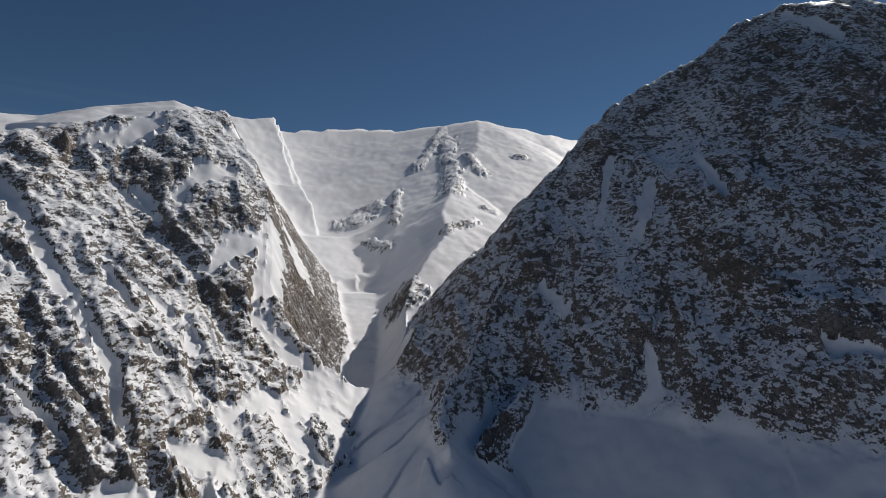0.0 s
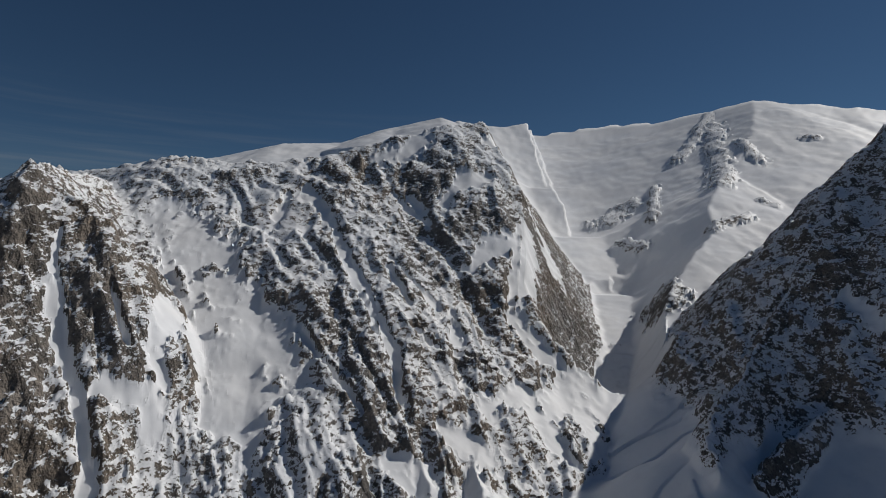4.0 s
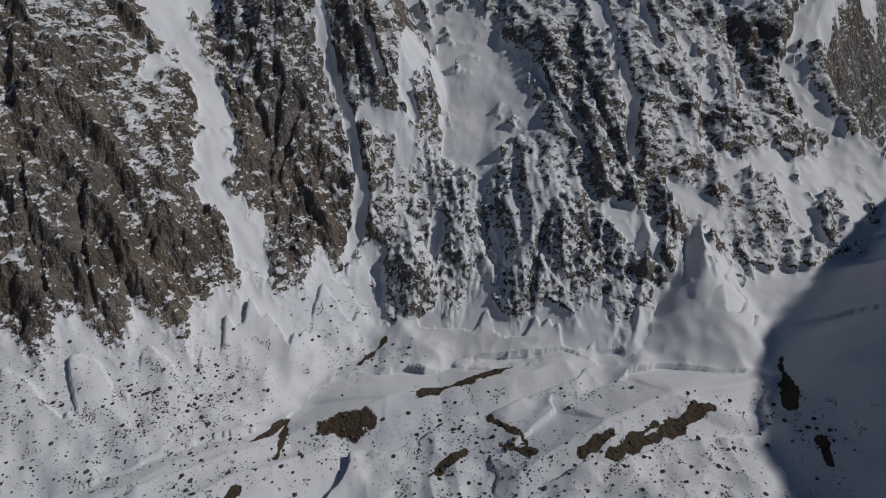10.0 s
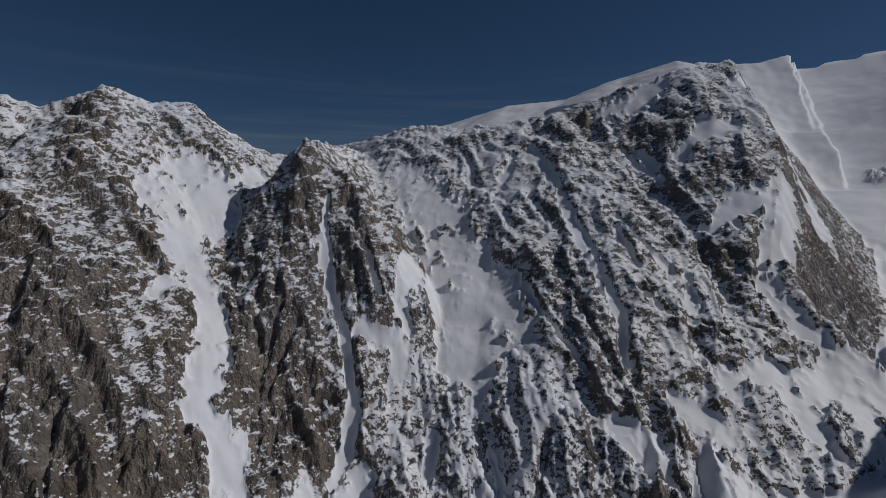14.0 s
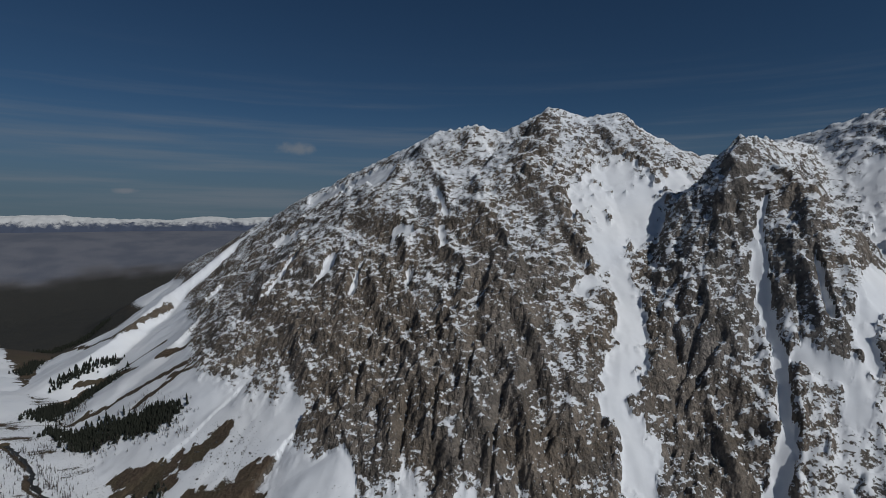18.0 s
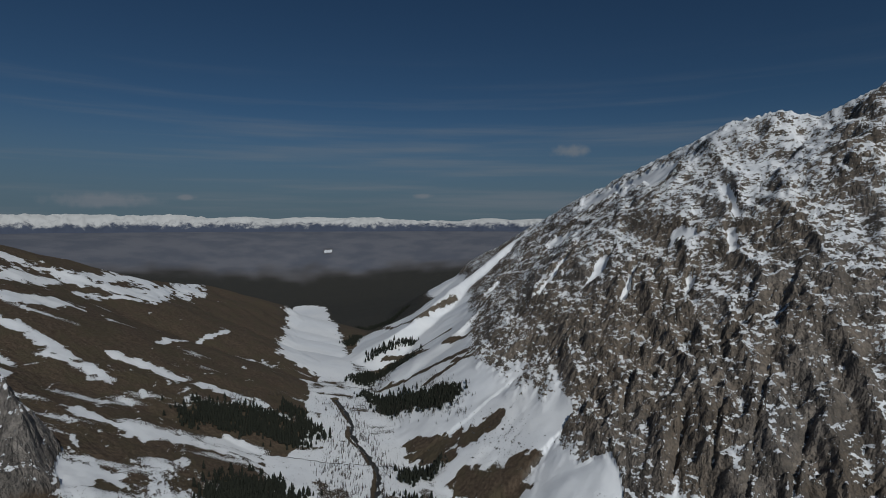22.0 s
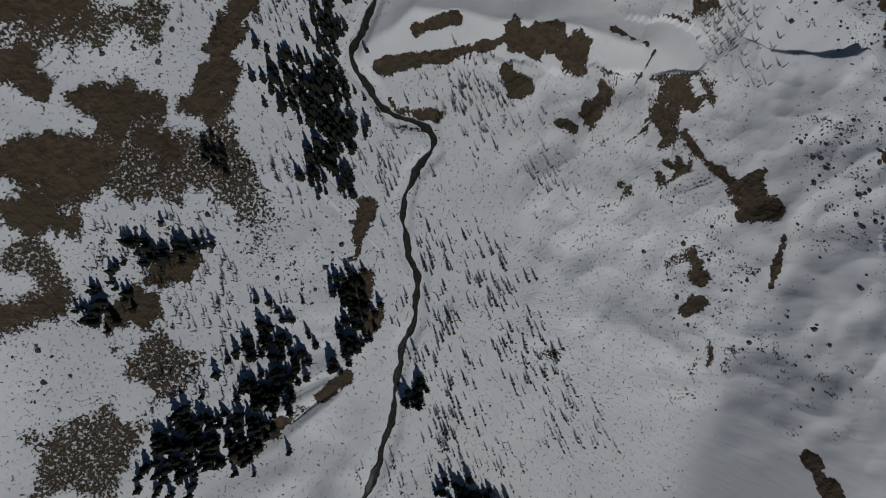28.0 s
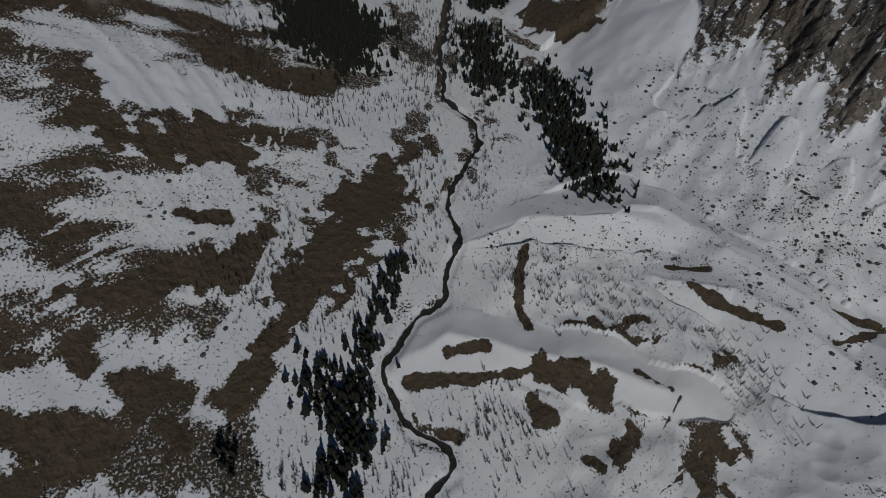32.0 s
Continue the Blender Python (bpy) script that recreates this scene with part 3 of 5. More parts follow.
CHIMNEYS.append((3.5, [(851, 252), (807, 168), (761, 118)]))
CHIMNEYS.append((4.1, [(779, 341), (722, 280), (676, 221)]))
CHIMNEYS.append((4.0, [(991, 146), (912, 79)]))
CHIMNEYS.append((3.4, [(574, 277), (520, 262), (482, 241)]))
CHIMNEYS.append((3.0, [(693, 178), (637, 135)]))
CHIMNEYS.append((3.3, [(23, 790), (10, 723)]))
CHIMNEYS.append((5.6, [(767, -535), (699, -461)]))
CHIMNEYS.append((6.0, [(881, -821), (775, -700)]))
DUSTED = []
DUSTED.append((44.6, [(363, 775), (319, 697), (286, 643)]))
DUSTED.append((40.3, [(574, 538), (564, 488), (508, 451)]))
DUSTED.append((44.4, [(585, 386), (599, 318), (543, 313)]))
DUSTED.append((32.5, [(604, 548), (579, 483), (517, 450)]))
DUSTED.append((33.1, [(739, 151), (759, 100), (789, 48)]))
DUSTED.append((27.9, [(872, 208), (857, 169)]))
DUSTED.append((43.2, [(324, 716), (285, 648), (324, 659)]))
DUSTED.append((29.3, [(326, 914), (350, 831)]))
DUSTED.append((26.9, [(381, 405), (358, 357)]))
DUSTED.append((23.8, [(659, 391), (624, 342)]))
DUSTED.append((48.5, [(721, 160), (748, 91)]))
DUSTED.append((46.8, [(1150, 104), (1087, 77)]))
DUSTED.append((55.6, [(1238, 209), (1366, 141)]))
DUSTED.append((47.9, [(946, 540), (1014, 637)]))
DUSTED.append((55.9, [(-146, 1337), (-267, 1296)]))
DUSTED.append((67.4, [(1024, -479), (871, -516)]))
DUSTED.append((64.5, [(961, -694), (960, -758)]))
DUSTED.append((48.4, [(561, 486), (552, 519)]))
DUSTED.append((29.5, [(299, 716), (292, 658), (262, 620)]))
DUSTED.append((37.7, [(601, 346), (667, 349)]))
DUSTED.append((34.4, [(797, 152), (780, 200)]))
SOILS = []
SOILS.append((20.8, [(-289, 795), (-200, 791)]))
SOILS.append((18.6, [(-206, 717), (-137, 683)]))
SOILS.append((8.2, [(254, 319), (278, 301)]))
SOILS.append((4.5, [(349, 206), (345, 165)]))
SOILS.append((3.9, [(358, 116), (386, 102)]))
SOILS.append((3.5, [(397, 84), (423, 74)]))
SOILS.append((3.6, [(430, 60), (460, 50)]))
SOILS.append((3.9, [(332, 367), (370, 368)]))
SOILS.append((3.0, [(335, 272), (408, 223)]))
SOILS.append((4.5, [(272, 220), (308, 209)]))
SOILS.append((3.7, [(485, -48), (466, -60)]))
SOILS.append((4.7, [(568, -1), (513, -21)]))
SOILS.append((5.3, [(375, 93), (417, 67), (471, 39)]))
SOILS.append((5.6, [(330, 182), (336, 156)]))
SOILS.append((8.2, [(255, 323), (278, 307)]))
SOILS.append((18.6, [(-203, 714), (-150, 692)]))
SOILS.append((5.1, [(276, -16), (297, -35)]))
SOILS.append((4.0, [(-95, -129), (-68, -90), (-49, -64)]))
SOILS.append((19.0, [(-311, 802), (-240, 766)]))
SOILS.append((21.5, [(-164, 689), (-132, 692)]))
SOILS.append((4.8, [(329, 277), (395, 231)]))
SOILS.append((25.7, [(-204, 313), (-209, 268), (-208, 224), (-202, 181)]))
SOILS.append((11.2, [(-193, 160), (-196, 132), (-194, 101), (-192, 82)]))
SOILS.append((11.3, [(-258, 207), (-254, 174), (-257, 151), (-278, 133)]))
SOILS.append((13.7, [(-320, 78), (-301, 90), (-288, 108)]))
SOILS.append((5.4, [(-310, 173), (-292, 186)]))
SOILS.append((12.1, [(-245, 54), (-227, 64)]))
SOILS.append((11.9, [(-235, 43), (-210, 41)]))
SOILS.append((8.6, [(-278, 2), (-256, 12), (-235, 22)]))
SOILS.append((7.1, [(-293, 58), (-281, 52)]))
SOILS.append((3.1, [(-278, 94), (-268, 100)]))
SOILS.append((6.3, [(-206, 72), (-190, 93)]))
SOILS.append((3.9, [(-65, 312), (-62, 279), (-51, 251), (-37, 238)]))
SOILS.append((4.9, [(8, 271), (18, 268)]))
SOILS.append((5.7, [(35, 289), (48, 300)]))
SOILS.append((3.9, [(78, 352), (107, 347), (151, 340)]))
SOILS.append((2.9, [(56, 367), (90, 378)]))
SOILS.append((3.6, [(191, 372), (234, 373), (198, 342)]))
SOILS.append((3.9, [(-81, 184), (-59, 200)]))
SOILS.append((3.9, [(-95, 148), (-70, 167), (-40, 187), (-14, 206)]))
SOILS.append((11.8, [(-13, 203), (13, 213), (32, 214)]))
SOILS.append((7.0, [(1, 173), (-16, 183)]))
SOILS.append((4.4, [(54, 245), (82, 245)]))
SOILS.append((1.9, [(90, 242), (81, 200)]))
SOILS.append((7.3, [(62, 197), (59, 174)]))
SOILS.append((3.5, [(47, 159), (37, 159)]))
SOILS.append((4.5, [(135, 193), (159, 177), (185, 166)]))
SOILS.append((11.1, [(190, 168), (205, 149)]))
SOILS.append((7.2, [(170, 103), (180, 89)]))
SOILS.append((4.3, [(185, 71), (174, 59)]))
SOILS.append((2.0, [(225, 137), (229, 98)]))
SOILS.append((2.9, [(-61, 127), (-49, 130)]))
SOILS.append((7.7, [(-257, -26), (-240, -22)]))
SOILS.append((10.8, [(-194, -69), (-181, -61)]))
SOILS.append((5.1, [(-76, 54), (-69, 17)]))
SOILS.append((8.6, [(-63, 1), (-48, -23)]))
SOILS.append((6.5, [(-178, -33), (-167, -22)]))
SOILS.append((7.1, [(245, 336), (261, 309)]))
SOILS.append((19.5, [(-410, 206), (-368, 220), (-325, 253)]))
SOILS.append((5.9, [(-310, 174), (-286, 195)]))
SOILS.append((17.9, [(-206, 366), (-214, 324)]))
SOILS.append((16.5, [(-172, 692), (-136, 680)]))
SOILS.append((12.5, [(-316, 811), (-202, 797)]))
SOILS.append((11.7, [(-137, 717), (-104, 715)]))
SOILS.append((13.2, [(-595, 1186), (-530, 1307), (-456, 1256)]))
SOILS.append((9.8, [(-502, 1066), (-415, 1077), (-316, 1054), (-247, 1046)]))
SOILS.append((6.7, [(-310, 1033), (-191, 986)]))
SOILS.append((11.6, [(-892, 1863), (-576, 1503), (-508, 1704)]))
SOILS.append((5.8, [(-306, 1300), (-211, 1399)]))
SOILS.append((17.0, [(-300, 796), (-224, 800), (-183, 810)]))
SOILS.append((6.9, [(-352, 989), (-274, 1035)]))
SOILS.append((7.6, [(-580, 1291), (-419, 1352)]))
SOILS.append((9.1, [(-366, 1180), (-310, 1170)]))
SOILS.append((12.2, [(-308, 786), (-246, 790), (-180, 794)]))
SOILS.append((12.6, [(-187, 705), (-138, 697)]))
SNOWFIELDS = []
SNOWFIELDS.append((29.7, [(-1066, 957), (-1252, 1248), (-1384, 1524)]))
SNOWFIELDS.append((9.4, [(-624, 478), (-568, 508), (-483, 584), (-389, 627)]))
SNOWFIELDS.append((6.2, [(-743, 640), (-640, 703), (-563, 759)]))
SNOWFIELDS.append((26.8, [(-1198, 770), (-1106, 850), (-1032, 971), (-1371, 1521)]))
SNOWFIELDS.append((15.6, [(-877, 547), (-799, 568), (-695, 581)]))
SNOWFIELDS.append((10.1, [(-598, 364), (-737, 469)]))
SNOWFIELDS.append((23.5, [(-435, 253), (-369, 303)]))
SNOWFIELDS.append((14.6, [(-524, 380), (-493, 425)]))
SNOWFIELDS.append((6.6, [(-794, 772), (-871, 1052)]))
SNOWFIELDS.append((17.2, [(-427, 251), (-351, 282)]))
SNOWFIELDS.append((23.1, [(-413, 240), (-358, 311)]))
SNOWFIELDS.append((10.2, [(-373, 159), (-333, 185)]))
SNOWFIELDS.append((27.1, [(-1081, 697), (-1105, 869), (-1255, 1245), (-1347, 1468)]))
SNOWFIELDS.append((26.6, [(-957, 603), (-937, 640), (-946, 715)]))
SNOWFIELDS.append((12.8, [(-1035, 808), (-1010, 964)]))
SNOWFIELDS.append((12.6, [(-785, 479), (-754, 499)]))
SNOWFIELDS.append((9.0, [(-769, 543), (-703, 592)]))
SNOWFIELDS.append((10.5, [(-750, 647), (-641, 707), (-573, 763)]))
SNOWFIELDS.append((13.1, [(-559, 508), (-503, 622), (-414, 647)]))
SNOWFIELDS.append((6.0, [(-627, 488), (-559, 508)]))
SNOWFIELDS.append((10.4, [(-499, 340), (-499, 390)]))
SNOWFIELDS.append((28.3, [(-1067, 958), (-1113, 1110), (-1380, 1520)]))
SNOWFIELDS.append((9.3, [(-735, 655), (-667, 678), (-599, 726), (-568, 747)]))
SNOWFIELDS.append((10.3, [(-577, 511), (-529, 557), (-461, 614), (-402, 645)]))
LAKE = []
LAKE.append((21.2, [(-2055, 3497), (-2000, 3529)]))
LAKE.append((94.7, [(-1563, 2513), (-1007, 1649), (-703, 1171)]))
PINES = []
PINES.append((31.1, [(-414, 484), (-360, 439), (-326, 450), (-365, 543), (-409, 546)]))
PINES.append((18.0, [(-499, 1021), (-386, 935), (-285, 907)]))
PINES.append((22.7, [(-560, 635), (-511, 675), (-464, 708)]))
PINES.append((36.7, [(-138, 576), (-87, 503), (-36, 437)]))
PINES.append((37.6, [(-413, 525), (-354, 455), (-363, 524)]))
PINES.append((15.5, [(-387, 423), (-410, 470)]))
PINES.append((30.1, [(-245, 629), (-188, 529)]))
PINES.append((16.3, [(-158, 122), (-123, 95), (-102, 74)]))
PINES.append((11.2, [(-155, 234), (-135, 145)]))
PINES.append((18.3, [(-140, 140), (-108, 95), (-101, 60)]))
PINES.append((11.7, [(-66, -5), (-49, -32), (-58, -51)]))
PINES.append((19.9, [(-105, -131), (-87, -76), (-104, -50)]))
PINES.append((16.7, [(-124, -118), (-133, -150)]))
PINES.append((8.2, [(-203, -23), (-183, -23), (-168, -14)]))
PINES.append((10.8, [(44, -113), (79, -116)]))
PINES.append((8.2, [(-168, 46), (-176, 50)]))
PINES.append((12.6, [(-204, -50), (-204, -69)]))
PINES.append((8.1, [(0, -69), (0, -57)]))
PINES.append((25.3, [(-466, 750), (-531, 735), (-564, 661), (-580, 604)]))
PINES.append((28.4, [(-559, 1124), (-507, 1261)]))
PINES.append((24.6, [(-445, 988), (-279, 898)]))
PINES.append((17.8, [(-262, 733), (-283, 699)]))
PINES.append((22.5, [(-1009, 2021), (-919, 2278)]))
PINES.append((15.7, [(-623, 1298), (-534, 1390)]))
PINES.append((17.2, [(-352, 937), (-273, 908)]))
PINES.append((19.1, [(-567, 645), (-535, 691), (-479, 699)]))
PINES.append((17.8, [(-553, 810), (-477, 768)]))
PINES.append((14.4, [(-595, 1141), (-538, 1263)]))
PINES.append((14.5, [(-424, 941), (-328, 921)]))
PINES.append((18.2, [(-850, 1598), (-891, 1755)]))
PINES.append((10.9, [(-269, 728), (-250, 749)]))
LARCHES = []
LARCHES.append((39.2, [(-419, 414), (-382, 344)]))
LARCHES.append((35.0, [(-371, 666), (-309, 577), (-248, 481)]))
LARCHES.append((25.0, [(-306, 386), (-259, 419)]))
LARCHES.append((22.6, [(-286, 639), (-231, 493)]))
LARCHES.append((24.3, [(-25, 42), (-1, -16), (29, -81), (69, -98)]))
LARCHES.append((22.9, [(15, 48), (66, -11), (121, -54)]))
LARCHES.append((29.7, [(-45, 151), (-7, 140)]))
LARCHES.append((16.7, [(39, 104), (48, 111)]))
LARCHES.append((36.5, [(-195, -28), (-142, -28)]))
LARCHES.append((20.3, [(-155, -90), (-114, -84)]))
LARCHES.append((20.2, [(-169, 49), (-123, 47)]))
LARCHES.append((24.1, [(-82, 89), (-64, 83)]))
LARCHES.append((16.5, [(-3, -117), (9, -107)]))
LARCHES.append((23.1, [(-317, 561), (-231, 423), (-170, 316), (-143, 241)]))
LARCHES.append((17.2, [(-218, 585), (-141, 385), (-123, 341)]))
LARCHES.append((28.3, [(-235, 137), (-245, 222)]))
LARCHES.append((17.8, [(-173, 144), (-164, 195)]))
LARCHES.append((29.9, [(-73, 285), (-20, 286), (52, 304)]))
LARCHES.append((32.7, [(127, 299), (154, 282)]))
LARCHES.append((30.2, [(-365, 338), (-290, 363)]))
LARCHES.append((30.3, [(-509, 912), (-400, 802), (-324, 717)]))
LARCHES.append((25.6, [(-352, 989), (-246, 853)]))
LARCHES.append((30.6, [(-404, 942), (-297, 893)]))
LARCHES.append((26.5, [(-509, 1058), (-511, 1139)]))
LARCHES.append((22.9, [(-430, 751), (-378, 721)]))
LARCHES.append((22.1, [(-471, 946), (-261, 908)]))
LARCHES.append((16.9, [(-580, 849), (-584, 686)]))
STONES = []
STONES.append((34.0, [(-48, 321), (20, 374), (93, 369)]))
STONES.append((19.9, [(-92, 301), (-58, 281)]))
STONES.append((23.3, [(225, 319), (266, 301)]))
STONES.append((22.3, [(314, 269), (331, 175), (322, 123)]))
STONES.append((20.3, [(388, 92), (442, 59), (506, 0)]))
STONES.append((50.7, [(147, 478), (198, 420)]))
STONES.append((39.6, [(90, 551), (103, 495)]))
STONES.append((18.7, [(487, -52), (458, -66)]))
STONES.append((44.3, [(152, 477), (177, 446), (219, 424)]))
STONES.append((40.4, [(362, 426), (314, 396)]))
STONES.append((45.6, [(282, 252), (339, 119), (410, -3)]))
STONES.append((29.0, [(229, 319), (140, 369)]))
STONES.append((31.8, [(475, -46), (511, -17)]))
STONES.append((39.0, [(-25, 529), (32, 484), (149, 435)]))
STONES.append((43.6, [(-170, 776), (-140, 725)]))
STONES.append((31.1, [(-227, 311), (-282, 243), (-327, 191)]))
STONES.append((19.6, [(-123, -6), (-88, -9), (-83, 21)]))
STONES.append((25.8, [(-227, -105), (-196, -131)]))
STONES.append((39.1, [(160, 87), (257, 44)]))
STONES.append((32.1, [(228, 224), (270, 168)]))
STONES.append((12.6, [(49, 0), (92, -20)]))
STONES.append((41.5, [(-18, 586), (72, 542)]))
STONES.append((37.4, [(-197, 810), (-259, 774)]))
STONES.append((17.5, [(233, 323), (274, 296)]))
STONES.append((23.1, [(322, 386), (362, 336)]))
STONES.append((17.2, [(401, 154), (443, 118)]))
STONES.append((7.5, [(335, 267), (412, 160)]))
STONES.append((11.0, [(335, 174), (330, 159)]))
STONES.append((9.7, [(357, 103), (369, 74)]))
STONES.append((15.9, [(408, 60), (455, 7)]))
STONES.append((50.9, [(152, 477), (88, 460)]))
STONES.append((34.5, [(227, 452), (152, 408)]))
STONES.append((22.4, [(276, 233), (302, 214)]))
STONES.append((11.5, [(444, -45), (422, -54)]))
STONES.append((30.0, [(-341, 160), (-305, 203)]))
STONES.append((28.2, [(-228, 218), (-216, 167)]))
STONES.append((30.8, [(-256, 110), (-228, 86)]))
STONES.append((24.7, [(-212, -42), (-161, -2)]))
STONES.append((19.7, [(-131, 9), (-98, -23)]))
STONES.append((24.2, [(143, 145), (204, 98)]))
STONES.append((16.9, [(256, 318), (257, 249), (228, 221)]))
STONES.append((22.9, [(-14, 356), (72, 395), (139, 376)]))
STONES.append((20.7, [(253, 138), (245, 148)]))
RIVER = [(-526, 941), (-447, 856), (-415, 793), (-372, 758), (-321, 701), (-280, 597), (-260, 533), (-238, 507), (-221, 461), (-176, 451), (-152, 410), (-157, 377), (-151, 321), (-133, 306), (-119, 283), (-114, 240), (-104, 223), (-118, 196), (-118, 163), (-120, 142), (-98, 131), (-79, 117), (-53, 123), (-43, 105), (-53, 83), (-51, 60), (-45, 41), (-25, 18), (-17, -13), (-20, -39), (-8, -87), (-10, -143)]


# ---- terrain: numpy height model ----
EYE_Z = 450.0


def lattice(ix, iy, seed):
    h = (ix * 374761393 + iy * 668265263 + seed * 974634777) & 0xFFFFFFFF
    h = ((h ^ (h >> 13)) * 1274126177) & 0xFFFFFFFF
    return ((h ^ (h >> 16)) & 0xFFFF).astype(np.float32) * np.float32(2 * math.pi / 65536)


def gnoise(x, y, seed=0):
    """Gradient noise, about -0.7 to 0.7."""
    x0, y0 = np.floor(x), np.floor(y)
    ix, iy = x0.astype(np.int64), y0.astype(np.int64)
    fx, fy = (x - x0).astype(np.float32), (y - y0).astype(np.float32)
    u, v = fx * fx * fx * (fx * (fx * 6 - 15) + 10), fy * fy * fy * (fy * (fy * 6 - 15) + 10)
    out = 0
    for dx, wx in ((0, 1 - u), (1, u)):
        for dy, wy in ((0, 1 - v), (1, v)):
            a = lattice(ix + dx, iy + dy, seed)
            out = out + wx * wy * (np.cos(a) * (fx - dx) + np.sin(a) * (fy - dy))
    return out


def fbm(x, y, size, octaves=4, seed=0, gain=0.5):
    out, amp = 0, 1.0
    for k in range(octaves):
        out = out + amp * gnoise(x / size, y / size, seed + k)
        size, amp = size / 2.03, amp * gain
    return out


def creased(x, y, size, octaves=4, seed=0, gain=0.5):
    """Sharp-crested noise, 0 to about 1.6."""
    out, amp = 0, 1.0
    for k in range(octaves):
        out = out + amp * (1 - 2.2 * np.abs(gnoise(x / size, y / size, seed + k)))
        size, amp = size / 2.1, amp * gain
    return out


def along(line, X, Y):
    """The distance from a polyline in plan, and how far along it (0 to its number of legs)."""
    best, where = np.full(X.shape, 1e9, np.float32), np.zeros(X.shape, np.float32)
    for k in range(len(line) - 1):
        (ax, ay), (bx, by) = line[k][:2], line[k + 1][:2]
        ex, ey = bx - ax, by - ay
        t = np.clip(((X - ax) * ex + (Y - ay) * ey) / (ex * ex + ey * ey), 0, 1)
        d = np.hypot(X - ax - t * ex, Y - ay - t * ey)
        near = d < best
        best, where = np.where(near, d, best), np.where(near, k + t, where)
    return best, where


def smoothstep(a, b, v):
    t = np.clip((v - a) / (b - a), 0, 1)
    return t * t * (3 - 2 * t)


WOBBLE = {}


def stroke(lines, X, Y, rough=0.35):
    """How deep each place lies inside plan strokes (1 on the middle line, 0 at the edge, below 0 outside), and in which."""
    field, which = np.full(X.shape, -9.0, np.float32), np.full(X.shape, -1, np.int16)
    if WOBBLE.get("of") is not X:
        WOBBLE["of"], WOBBLE["value"] = X, fbm(X, Y, 60, 3, 301) + fbm(X, Y, 15, 4, 305)
    wobble = WOBBLE["value"]
    for k, (width, line) in enumerate(lines):
        xs, ys = [p[0] for p in line], [p[1] for p in line]
        w = width * 3
        box = (X > min(xs) - w) & (X < max(xs) + w) & (Y > min(ys) - w) & (Y < max(ys) + w)
        if box.any():
            d, _ = along(line if len(line) > 1 else [line[0], (line[0][0] + 1, line[0][1])], X[box], Y[box])
            value = 1 - d / width + rough * wobble[box] * 2
            f, n = field[box], which[box]
            n[value > f] = k
            field[box], which[box] = np.maximum(f, value), n
    return field, which


